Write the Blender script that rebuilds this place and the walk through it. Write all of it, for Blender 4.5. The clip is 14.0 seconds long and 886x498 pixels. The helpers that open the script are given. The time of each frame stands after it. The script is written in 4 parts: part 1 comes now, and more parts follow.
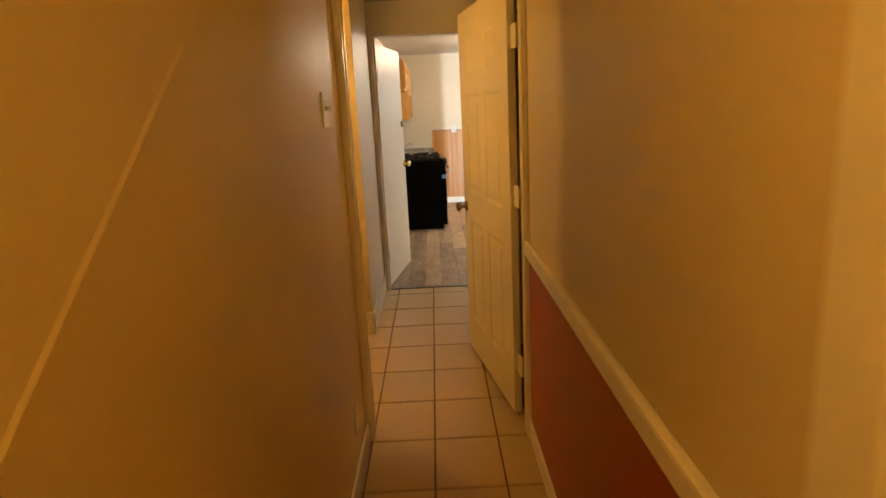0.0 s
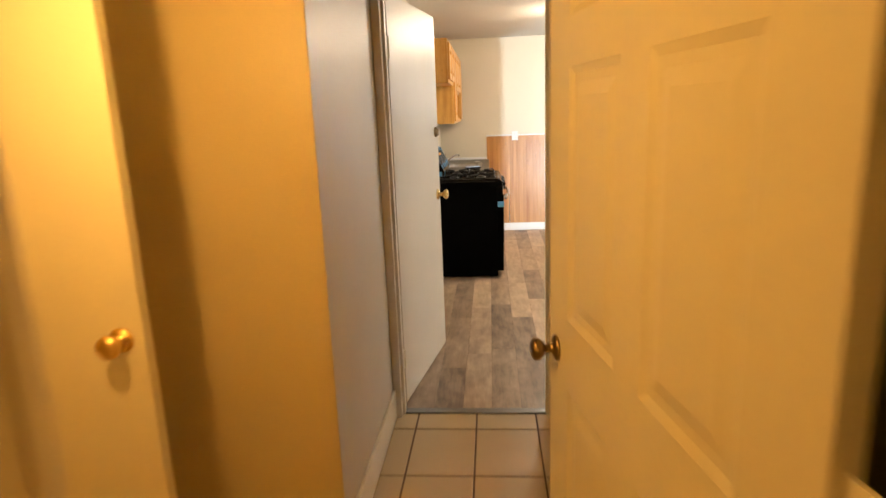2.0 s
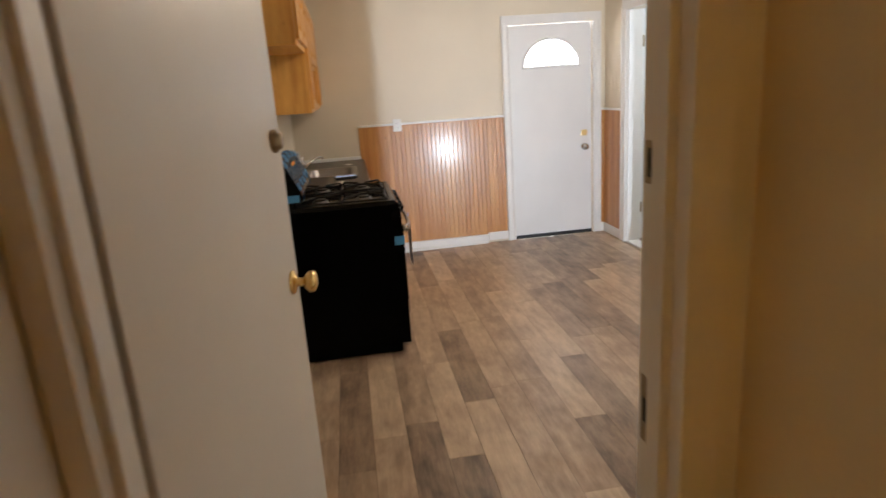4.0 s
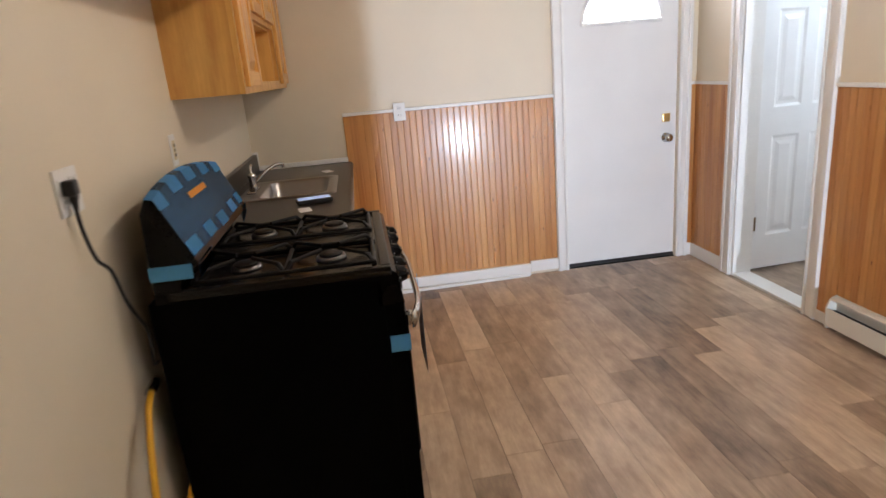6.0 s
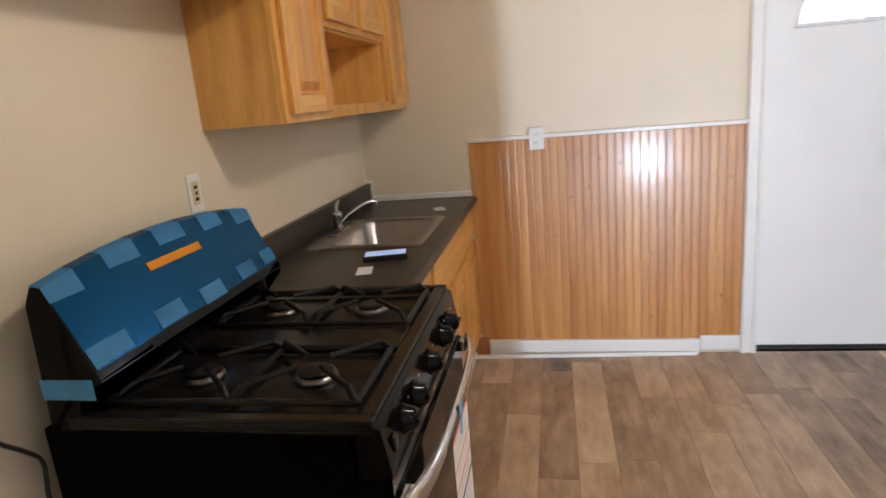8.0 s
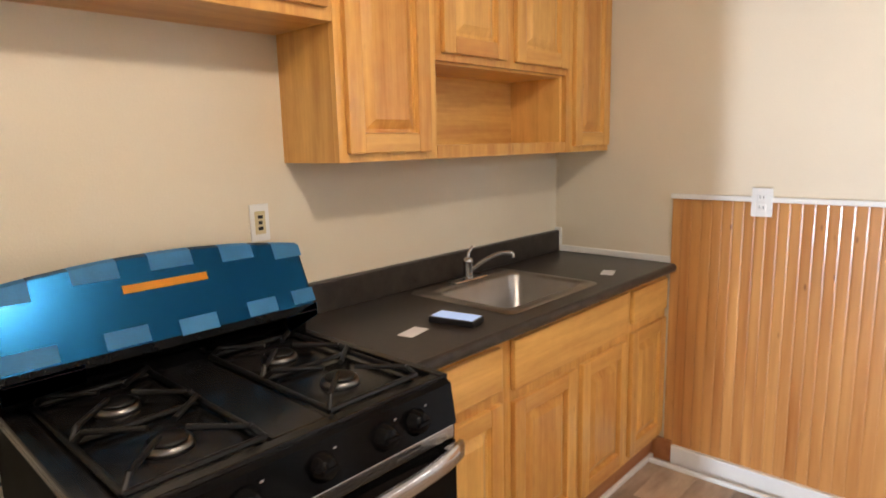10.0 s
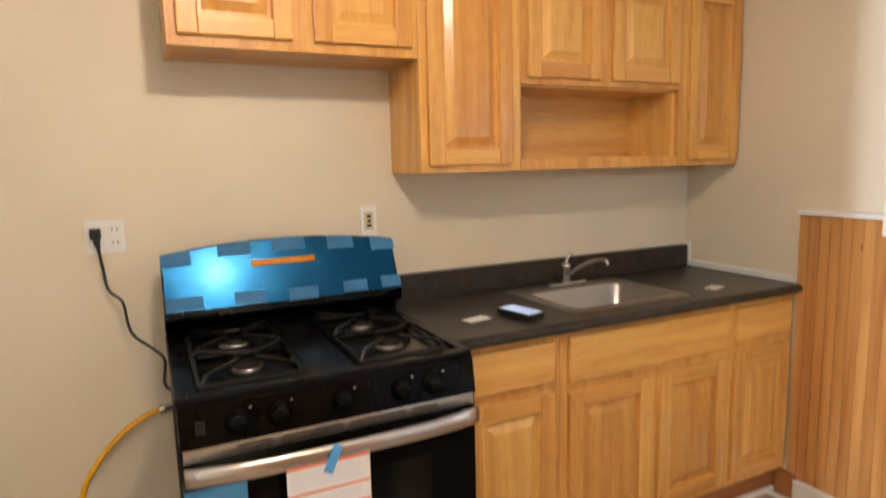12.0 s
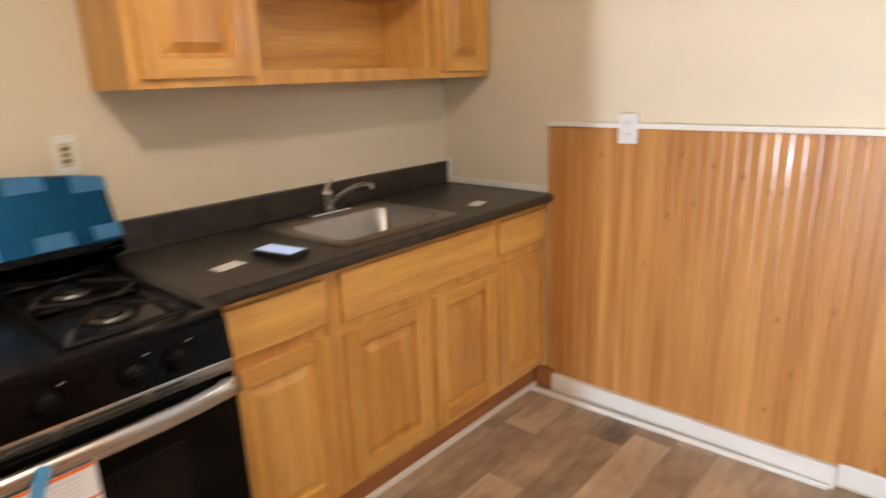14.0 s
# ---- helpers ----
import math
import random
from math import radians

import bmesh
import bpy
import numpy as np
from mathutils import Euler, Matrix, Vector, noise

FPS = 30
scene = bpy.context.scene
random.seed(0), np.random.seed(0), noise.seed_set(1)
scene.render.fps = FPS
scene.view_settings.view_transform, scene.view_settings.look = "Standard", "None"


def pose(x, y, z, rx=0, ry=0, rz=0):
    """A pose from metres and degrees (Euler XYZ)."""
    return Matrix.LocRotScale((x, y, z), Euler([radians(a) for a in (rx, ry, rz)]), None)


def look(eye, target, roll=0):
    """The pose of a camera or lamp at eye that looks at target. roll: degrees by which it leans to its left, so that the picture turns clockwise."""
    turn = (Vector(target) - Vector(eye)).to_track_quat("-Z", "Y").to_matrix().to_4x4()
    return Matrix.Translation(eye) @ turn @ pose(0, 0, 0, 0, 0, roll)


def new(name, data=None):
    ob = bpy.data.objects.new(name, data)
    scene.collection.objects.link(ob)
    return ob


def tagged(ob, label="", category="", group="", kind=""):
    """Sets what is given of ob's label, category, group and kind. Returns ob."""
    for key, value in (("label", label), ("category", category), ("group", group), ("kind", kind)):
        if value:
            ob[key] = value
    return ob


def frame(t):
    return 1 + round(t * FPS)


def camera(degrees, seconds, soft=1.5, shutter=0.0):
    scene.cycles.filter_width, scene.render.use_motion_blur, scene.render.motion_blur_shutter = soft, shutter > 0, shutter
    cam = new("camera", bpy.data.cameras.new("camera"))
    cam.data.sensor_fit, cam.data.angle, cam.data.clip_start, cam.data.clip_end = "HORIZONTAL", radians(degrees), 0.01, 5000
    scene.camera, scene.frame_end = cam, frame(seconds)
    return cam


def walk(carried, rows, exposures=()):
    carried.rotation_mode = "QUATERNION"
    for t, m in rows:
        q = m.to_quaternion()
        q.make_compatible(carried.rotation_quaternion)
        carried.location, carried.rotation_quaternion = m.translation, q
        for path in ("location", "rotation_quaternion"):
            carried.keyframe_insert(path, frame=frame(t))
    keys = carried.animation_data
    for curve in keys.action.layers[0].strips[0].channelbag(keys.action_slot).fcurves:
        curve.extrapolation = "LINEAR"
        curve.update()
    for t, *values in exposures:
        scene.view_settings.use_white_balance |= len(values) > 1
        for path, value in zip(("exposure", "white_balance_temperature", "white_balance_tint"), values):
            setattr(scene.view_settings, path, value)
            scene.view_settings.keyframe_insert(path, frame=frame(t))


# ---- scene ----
cam = camera(72.0, 14.0, shutter=0.5)
PATH = [
    (0, (0.133, 0.465, 1.527), (0.147, 2.414, 1.076), -2.8),
    (0.5, (0.159, 1.051, 1.502), (0.1, 2.999, 1.053), -4.4),
    (1, (0.194, 1.71, 1.527), (-0.012, 3.65, 1.086), -4.2),
    (1.5, (0.191, 2.211, 1.51), (0.078, 4.16, 1.072), -2.2),
    (2, (0.166, 2.731, 1.513), (0.004, 4.675, 1.073), -2.2),
    (2.5, (0.123, 3.364, 1.463), (-0.001, 5.303, 0.991), -1.6),
    (3, (0.068, 3.864, 1.502), (0.058, 5.793, 0.976), -2.2),
    (3.5, (0.037, 4.427, 1.506), (0.050, 6.371, 1.038), -2.8),
    (4, (0.024, 4.858, 1.500), (0.292, 6.772, 0.985), -3.9),
    (4.2, (0.012, 5.034, 1.524), (0.327, 6.945, 1.026), -5.0),
    (6.3, (0.262, 6.765, 1.407), (0.479, 8.671, 0.842), -4.6),
    (6.5, (0.307, 6.854, 1.434), (0.54, 8.76, 0.876), -3.5),
    (7, (0.356, 6.999, 1.444), (0.474, 8.902, 0.839), -4.0),
    (7.5, (0.397, 7.154, 1.46), (0.365, 9.096, 0.983), -5.5),
    (8, (0.562, 7.312, 1.422), (0.188, 9.217, 0.944), -4.9),
    (8.2, (0.642, 7.357, 1.421), (0.132, 9.226, 0.926), -4.0),
    (10.3, (1.208, 8.055, 1.44), (-0.222, 9.426, 1.165), -1.2),
    (10.5, (1.243, 8.115, 1.45), (-0.246, 9.436, 1.257), -0.9),
    (11, (1.371, 8.189, 1.471), (-0.347, 9.211, 1.421), -2.4),
    (11.5, (1.556, 8.217, 1.467), (-0.237, 9.081, 1.276), -1.2),
    (12, (1.674, 8.166, 1.416), (-0.109, 9.028, 1.142), -1.4),
    (12.5, (1.745, 8.088, 1.389), (0.025, 8.98, 0.894), -1.9),
    (13, (1.739, 8.078, 1.39), (0.016, 8.972, 0.908), -1.3),
    (13.5, (1.643, 8.148, 1.375), (0.032, 9.207, 0.843), -0.9),
    (14, (1.479, 8.31, 1.395), (0.193, 9.742, 0.85), -2.0),
]
EXPOSURES = [(0.0, 0.65, 7300, 10), (0.5, 0.9, 7300, 10), (1.5, 1.18, 6900, 10), (2.0, 0.93, 6900, 10), (3.0, 0.48, 6900, 12), (3.5, 0.12, 6700, 14), (4.2, -0.08, 6500, 14), (6.5, 0.1, 6100, 16), (8.2, 0.18, 6100, 14), (10.3, 0.56, 6350, 14), (14.0, 0.46, 6650, 15)]
walk(cam, [(t, look(eye, target, roll)) for t, eye, target, roll in PATH], EXPOSURES)

# ---- light ----
world = bpy.data.worlds.new("sky")
scene.world = world
world.use_nodes = True
wn = world.node_tree
sky = wn.nodes.new("ShaderNodeTexSky")
sky.sky_type = "NISHITA"
sky.sun_disc = False
sky.sun_elevation, sky.sun_rotation = radians(40), radians(150)
wn.links.new(sky.outputs[0], wn.nodes["Background"].inputs[0])
wn.nodes["Background"].inputs[1].default_value = 0.15


def lamp(name, kind, at, power, colour, size=0.1):
    data = bpy.data.lights.new(name, kind)
    data.energy, data.color = power, colour
    if kind == "POINT":
        data.shadow_soft_size = size
    ob = new(name, data)
    ob.location = at
    return ob


sun = lamp("sun", "SUN", (0, 0, 8), 2.5, (1.0, 0.95, 0.86))
sun.data.angle = radians(0.5)
sun.rotation_euler = (radians(50), 0, radians(30))
lamp("kitchen_lamp", "POINT", (1.0, 8.5, 2.24), 27, (1.0, 0.85, 0.67), 0.06)
# Unseen low cool source, placed from the far wall's shadow edge and wainscot glint.
lamp("back_room_lamp", "POINT", (1.89, 4.2, 0.3), 600, (0.70, 0.85, 1.0), 0.02)
# Added point light stands in for the next room's window daylight.
lamp("next_room_fill", "POINT", (3.7, 9.3, 2.0), 30, (0.68, 0.84, 1.0), 0.1)
lamp("side_room_lamp", "POINT", (-0.585, 3.58, 1.78), 12, (1.0, 0.53, 0.13), 0.04)
# Warm fill added overhead with no known fixture, to brighten the near hall walls.
lamp("hall_fill", "POINT", (-0.14, 0.3, 2.2), 11, (1.0, 0.54, 0.13), 0.08)


# ---- materials ----
def nodes_of(name):
    m = bpy.data.materials.new(name)
    m.use_nodes = True
    t = m.node_tree
    return m, t, t.nodes["Principled BSDF"]


def surface(name, colour, rough=0.5, metal=0.0, vary=0.08, scale=6.0, grain=0.0, grain_scale=150.0, coat=0.0, piece=0.0, wear=0.05, gloss=0.5):
    """A material with stains at a large scale, grain and fine relief."""
    m, t, b = nodes_of(name)
    co = t.nodes.new("ShaderNodeTexCoord")
    n1 = t.nodes.new("ShaderNodeTexNoise")
    n1.inputs["Scale"].default_value, n1.inputs["Detail"].default_value = scale, 5
    n2 = t.nodes.new("ShaderNodeTexNoise")
    n2.inputs["Scale"].default_value, n2.inputs["Detail"].default_value = grain_scale, 3
    for n in (n1, n2):
        t.links.new(co.outputs["Object"], n.inputs["Vector"])
    add = t.nodes.new("ShaderNodeMath")
    add.operation = "MULTIPLY_ADD"
    t.links.new(n2.outputs[0], add.inputs[0])
    add.inputs[1].default_value = 0.35
    t.links.new(n1.outputs[0], add.inputs[2])
    last = add.outputs[0]
    if piece:
        info = t.nodes.new("ShaderNodeObjectInfo")
        more = t.nodes.new("ShaderNodeMath")
        more.operation = "MULTIPLY_ADD"
        t.links.new(info.outputs["Random"], more.inputs[0])
        more.inputs[1].default_value = piece
        t.links.new(last, more.inputs[2])
        last = more.outputs[0]
    ramp = t.nodes.new("ShaderNodeMapRange")
    ramp.inputs["From Min"].default_value, ramp.inputs["From Max"].default_value = 0.35, 1.0 + piece
    ramp.inputs["To Min"].default_value, ramp.inputs["To Max"].default_value = 1 - vary, 1 + vary
    t.links.new(last, ramp.inputs["Value"])
    mix = t.nodes.new("ShaderNodeVectorMath")
    mix.operation = "SCALE"
    mix.inputs[0].default_value = colour
    t.links.new(ramp.outputs[0], mix.inputs["Scale"])
    t.links.new(mix.outputs[0], b.inputs["Base Color"])
    r = t.nodes.new("ShaderNodeMapRange")
    r.inputs["To Min"].default_value, r.inputs["To Max"].default_value = max(rough - wear, 0.03), min(rough + wear, 1)
    t.links.new(n1.outputs[0], r.inputs["Value"])
    t.links.new(r.outputs[0], b.inputs["Roughness"])
    b.inputs["Metallic"].default_value = metal
    b.inputs["Specular IOR Level"].default_value = gloss
    b.inputs["Coat Weight"].default_value = coat
    b.inputs["Coat Roughness"].default_value = 0.12
    if grain:
        bump = t.nodes.new("ShaderNodeBump")
        bump.inputs["Strength"].default_value, bump.inputs["Distance"].default_value = grain, 0.002
        t.links.new(n2.outputs[0], bump.inputs["Height"])
        t.links.new(bump.outputs[0], b.inputs["Normal"])
    return m


def timber(name, dark, light, axis=2, rough=0.35, scale=1.0, knots=0.0, piece=0.25, coat=0.2, mottle=0.0):
    """Wood with grain along one axis, board to board variation and knots."""
    m, t, b = nodes_of(name)
    co = t.nodes.new("ShaderNodeTexCoord")
    info = t.nodes.new("ShaderNodeObjectInfo")
    shift = t.nodes.new("ShaderNodeVectorMath")
    shift.operation = "MULTIPLY_ADD"
    t.links.new(info.outputs["Random"], shift.inputs[0])
    shift.inputs[1].default_value = (7.3, 11.1, 5.7)
    t.links.new(co.outputs["Object"], shift.inputs[2])
    mp = t.nodes.new("ShaderNodeMapping")
    s = [22.0 * scale] * 3
    s[axis] = 1.6 * scale
    mp.inputs["Scale"].default_value = s
    t.links.new(shift.outputs[0], mp.inputs[0])
    n1 = t.nodes.new("ShaderNodeTexNoise")
    n1.inputs["Scale"].default_value, n1.inputs["Detail"].default_value, n1.inputs["Distortion"].default_value = 1.0, 6, 0.6
    t.links.new(mp.outputs[0], n1.inputs["Vector"])
    mp2 = t.nodes.new("ShaderNodeMapping")
    s2 = [130.0 * scale] * 3
    s2[axis] = 5.0 * scale
    mp2.inputs["Scale"].default_value = s2
    t.links.new(shift.outputs[0], mp2.inputs[0])
    n2 = t.nodes.new("ShaderNodeTexNoise")
    n2.inputs["Scale"].default_value, n2.inputs["Detail"].default_value = 1.0, 3
    t.links.new(mp2.outputs[0], n2.inputs["Vector"])
    a = t.nodes.new("ShaderNodeMath")
    a.operation = "MULTIPLY_ADD"
    t.links.new(n2.outputs[0], a.inputs[0])
    a.inputs[1].default_value = 0.3
    t.links.new(n1.outputs[0], a.inputs[2])
    p = t.nodes.new("ShaderNodeMath")
    p.operation = "MULTIPLY_ADD"
    t.links.new(info.outputs["Random"], p.inputs[0])
    p.inputs[1].default_value = piece
    t.links.new(a.outputs[0], p.inputs[2])
    last = p.outputs[0]
    if mottle:
        n3 = t.nodes.new("ShaderNodeTexNoise")
        mp3 = t.nodes.new("ShaderNodeMapping")
        s3 = [9.0] * 3
        s3[axis] = 4.0
        mp3.inputs["Scale"].default_value = s3
        t.links.new(shift.outputs[0], mp3.inputs[0])
        t.links.new(mp3.outputs[0], n3.inputs["Vector"])
        n3.inputs["Detail"].default_value = 6
        q = t.nodes.new("ShaderNodeMath")
        q.operation = "MULTIPLY_ADD"
        t.links.new(n3.outputs[0], q.inputs[0])
        q.inputs[1].default_value = mottle
        t.links.new(last, q.inputs[2])
        last = q.outputs[0]
    ramp = t.nodes.new("ShaderNodeMapRange")
    ramp.inputs["From Min"].default_value = 0.42 + mottle * 0.3
    ramp.inputs["From Max"].default_value = 0.88 + piece + mottle * 0.65
    t.links.new(last, ramp.inputs["Value"])
    mix = t.nodes.new("ShaderNodeMix")
    mix.data_type = "RGBA"
    mix.inputs["A"].default_value, mix.inputs["B"].default_value = (*dark, 1), (*light, 1)
    t.links.new(ramp.outputs[0], mix.inputs["Factor"])
    out = mix.outputs["Result"]
    if knots:
        v = t.nodes.new("ShaderNodeTexVoronoi")
        mpk = t.nodes.new("ShaderNodeMapping")
        sk = [3.4] * 3
        sk[axis] = 1.1
        mpk.inputs["Scale"].default_value = sk
        t.links.new(shift.outputs[0], mpk.inputs[0])
        t.links.new(mpk.outputs[0], v.inputs["Vector"])
        kr = t.nodes.new("ShaderNodeMapRange")
        kr.inputs["From Min"].default_value, kr.inputs["From Max"].default_value = 0.02, 0.10
        kr.inputs["To Min"].default_value, kr.inputs["To Max"].default_value = knots, 0
        t.links.new(v.outputs["Distance"], kr.inputs["Value"])
        mk = t.nodes.new("ShaderNodeMix")
        mk.data_type = "RGBA"
        mk.inputs["B"].default_value = (dark[0] * 0.35, dark[1] * 0.25, dark[2] * 0.2, 1)
        t.links.new(kr.outputs[0], mk.inputs["Factor"])
        t.links.new(out, mk.inputs["A"])
        out = mk.outputs["Result"]
    t.links.new(out, b.inputs["Base Color"])
    b.inputs["Roughness"].default_value = rough
    b.inputs["Coat Weight"].default_value, b.inputs["Coat Roughness"].default_value = coat, 0.15
    bump = t.nodes.new("ShaderNodeBump")
    bump.inputs["Strength"].default_value, bump.inputs["Distance"].default_value = 0.15, 0.001
    t.links.new(n2.outputs[0], bump.inputs["Height"])
    t.links.new(bump.outputs[0], b.inputs["Normal"])
    return m


def vinyl(name):
    """Weathered wood print: plank to plank tone, long smears and blotches, fine streaks."""
    m, t, b = nodes_of(name)
    co = t.nodes.new("ShaderNodeTexCoord")
    info = t.nodes.new("ShaderNodeObjectInfo")
    shift = t.nodes.new("ShaderNodeVectorMath")
    shift.operation = "MULTIPLY_ADD"
    t.links.new(info.outputs["Random"], shift.inputs[0])
    shift.inputs[1].default_value = (17.3, 31.1, 5.7)
    t.links.new(co.outputs["Object"], shift.inputs[2])

    def streaks(sx, sy, detail, rough=0.55):
        mp = t.nodes.new("ShaderNodeMapping")
        mp.inputs["Scale"].default_value = (sx, sy, 1)
        n = t.nodes.new("ShaderNodeTexNoise")
        n.inputs["Scale"].default_value, n.inputs["Detail"].default_value, n.inputs["Roughness"].default_value = 1.0, detail, rough
        t.links.new(shift.outputs[0], mp.inputs[0])
        t.links.new(mp.outputs[0], n.inputs["Vector"])
        return n.outputs[0]

    blotch, smear, fine = streaks(10, 4.2, 5, 0.62), streaks(30, 6, 5), streaks(160, 7, 2)

    def mul_add(v, k, to):
        n = t.nodes.new("ShaderNodeMath")
        n.operation = "MULTIPLY_ADD"
        t.links.new(v, n.inputs[0])
        n.inputs[1].default_value = k
        if to is None:
            n.inputs[2].default_value = 0.0
        else:
            t.links.new(to, n.inputs[2])
        return n.outputs[0]

    v = mul_add(info.outputs["Random"], 0.56, None)
    v = mul_add(blotch, 1.0, v)
    v = mul_add(smear, 0.55, v)
    v = mul_add(fine, 0.15, v)
    ramp = t.nodes.new("ShaderNodeValToRGB")
    ramp.color_ramp.elements[0].position, ramp.color_ramp.elements[0].color = 0.0, (0.11, 0.07, 0.048, 1)
    ramp.color_ramp.elements[1].position, ramp.color_ramp.elements[1].color = 1.0, (0.66, 0.50, 0.345, 1)
    mid = ramp.color_ramp.elements.new(0.5)
    mid.color = (0.38, 0.265, 0.175, 1)
    rng = t.nodes.new("ShaderNodeMapRange")
    rng.inputs["From Min"].default_value, rng.inputs["From Max"].default_value = 0.64, 1.6
    t.links.new(v, rng.inputs["Value"])
    t.links.new(rng.outputs[0], ramp.inputs[0])
    t.links.new(ramp.outputs[0], b.inputs["Base Color"])
    b.inputs["Roughness"].default_value = 0.38
    bump = t.nodes.new("ShaderNodeBump")
    bump.inputs["Strength"].default_value, bump.inputs["Distance"].default_value = 0.1, 0.001
    t.links.new(fine, bump.inputs["Height"])
    t.links.new(bump.outputs[0], b.inputs["Normal"])
    return m


def glowing(name, colour, power):
    m, t, b = nodes_of(name)
    b.inputs["Base Color"].default_value = (*colour, 1)
    b.inputs["Emission Color"].default_value = (*colour, 1)
    b.inputs["Emission Strength"].default_value = power
    b.inputs["Roughness"].default_value = 0.15
    return m


def clear(name):
    m, t, b = nodes_of(name)
    b.inputs["Transmission Weight"].default_value = 1.0
    b.inputs["Roughness"].default_value = 0.15
    b.inputs["IOR"].default_value = 1.45
    return m


WALL = surface("cream_wall_paint", (0.74, 0.65, 0.50), 0.45, vary=0.05, scale=2.2, grain=0.25, grain_scale=180)
HALLWALL = surface("yellow_wall_paint", (0.68, 0.57, 0.35), 0.43, vary=0.06, scale=1.8, grain=0.25, grain_scale=140)
GREYWALL = surface("pale_gloss_paint", (0.74, 0.70, 0.64), 0.42, vary=0.06, scale=2.5, grain=0.35, grain_scale=60)
RED = surface("rust_red_paint", (0.38, 0.055, 0.012), 0.4, vary=0.12, scale=2.5, grain=0.2)
CEIL = surface("ceiling_paint", (0.72, 0.68, 0.62), 0.7, vary=0.04, scale=1.5, grain=0.3)
TRIM = surface("white_trim_paint", (0.82, 0.80, 0.76), 0.32, vary=0.05, scale=5, grain=0.15, grain_scale=70)
CREAMTRIM = surface("cream_trim_paint", (0.84, 0.79, 0.66), 0.3, vary=0.07, scale=5, grain=0.2, grain_scale=60)
DOORW = surface("white_door_paint", (0.83, 0.82, 0.80), 0.35, vary=0.04, scale=3, grain=0.12, grain_scale=90)
DOORC = surface("cream_door_paint", (0.80, 0.74, 0.57), 0.33, vary=0.05, scale=3, grain=0.15, grain_scale=90)
OAKZ = timber("honey_maple_upright", (0.47, 0.17, 0.024), (0.87, 0.52, 0.145), 2, 0.36, 0.75, knots=0.35, piece=0.3, coat=0.15, mottle=0.3)
OAKY = timber("honey_maple_level", (0.47, 0.17, 0.024), (0.87, 0.52, 0.145), 1, 0.36, 0.75, piece=0.3, coat=0.15, mottle=0.3)
PINEKICK = timber("red_pine", (0.30, 0.09, 0.025), (0.48, 0.20, 0.06), 1, 0.45, 0.8, knots=0.8, piece=0.1)
BEADZ = timber("varnished_pine_board", (0.38, 0.13, 0.026), (0.70, 0.36, 0.115), 2, 0.33, 0.6, knots=0.9, piece=0.22, coat=0.3)
PLANK = vinyl("grey_brown_vinyl_plank")
TILE = surface("beige_ceramic_tile", (0.53, 0.39, 0.21), 0.3, vary=0.09, scale=3, grain=0.06, piece=0.2, wear=0.08)
GROUT = surface("brown_grout", (0.16, 0.10, 0.06), 0.85, vary=0.2, scale=12, grain=0.5)
LAMINATE = surface("dark_slate_laminate", (0.036, 0.029, 0.024), 0.3, vary=0.5, scale=22, grain=0.15, grain_scale=260, gloss=0.3)
SINKSTEEL = surface("satin_sink_steel", (0.36, 0.345, 0.33), 0.34, 1.0, vary=0.08, scale=12)
STEEL = surface("brushed_steel", (0.60, 0.58, 0.56), 0.24, 1.0, vary=0.03, scale=4, wear=0.02)
CHROME = surface("chrome", (0.55, 0.55, 0.55), 0.14, 1.0, vary=0.02)
BRASS = surface("polished_brass", (0.86, 0.62, 0.26), 0.27, 1.0, vary=0.05)
BRONZE = surface("antique_bronze", (0.30, 0.22, 0.13), 0.3, 1.0, vary=0.1)
BLACK = surface("black_enamel", (0.003, 0.003, 0.0033), 0.13, vary=0.2, scale=9, gloss=0.11)
SIDEBLACK = surface("black_side_panel", (0.0012, 0.0012, 0.0012), 0.6, vary=0.1, gloss=0.03)
COOKTOP = surface("dusty_black_cooktop", (0.009, 0.0086, 0.0086), 0.2, vary=0.4, scale=14, wear=0.08, gloss=0.22)
IRON = surface("cast_iron", (0.004, 0.004, 0.004), 0.4, vary=0.2, grain=0.3, gloss=0.3)
ALU = surface("burner_aluminium", (0.20, 0.195, 0.19), 0.3, 1.0, vary=0.1, scale=20)
GLASSBLACK = surface("black_oven_glass", (0.002, 0.002, 0.002), 0.08, vary=0.1, wear=0.02, gloss=0.09)
FILM = surface("blue_protective_film", (0.004, 0.13, 0.32), 0.25, 0.75, vary=0.05, scale=8, wear=0.03, coat=0.1)
TAPE = surface("blue_masking_tape", (0.085, 0.34, 0.64), 0.6, vary=0.12, scale=20, grain=0.3)
ORANGE = surface("orange_sticker", (1.0, 0.42, 0.015), 0.45, vary=0.04)
PAPER = surface("white_paper", (0.82, 0.80, 0.80), 0.6, vary=0.03, scale=8)
INK = surface("black_ink", (0.015, 0.015, 0.015), 0.6, vary=0.1)
GREYINK = surface("grey_ink", (0.42, 0.41, 0.41), 0.6, vary=0.05)
FAINTINK = surface("faint_grey_ink", (0.64, 0.63, 0.63), 0.6, vary=0.05)
ORANGEINK = surface("orange_ink", (0.80, 0.16, 0.02), 0.6, vary=0.05)
PLASTIC = surface("white_plastic", (0.80, 0.79, 0.76), 0.3, vary=0.03)
DARKPLASTIC = surface("black_plastic", (0.012, 0.012, 0.013), 0.35, vary=0.15)
HOSE = surface("yellow_gas_hose", (0.80, 0.42, 0.015), 0.4, vary=0.08, scale=30)
HEATER = surface("ivory_heater_enamel", (0.76, 0.71, 0.60), 0.35, vary=0.05, scale=6)
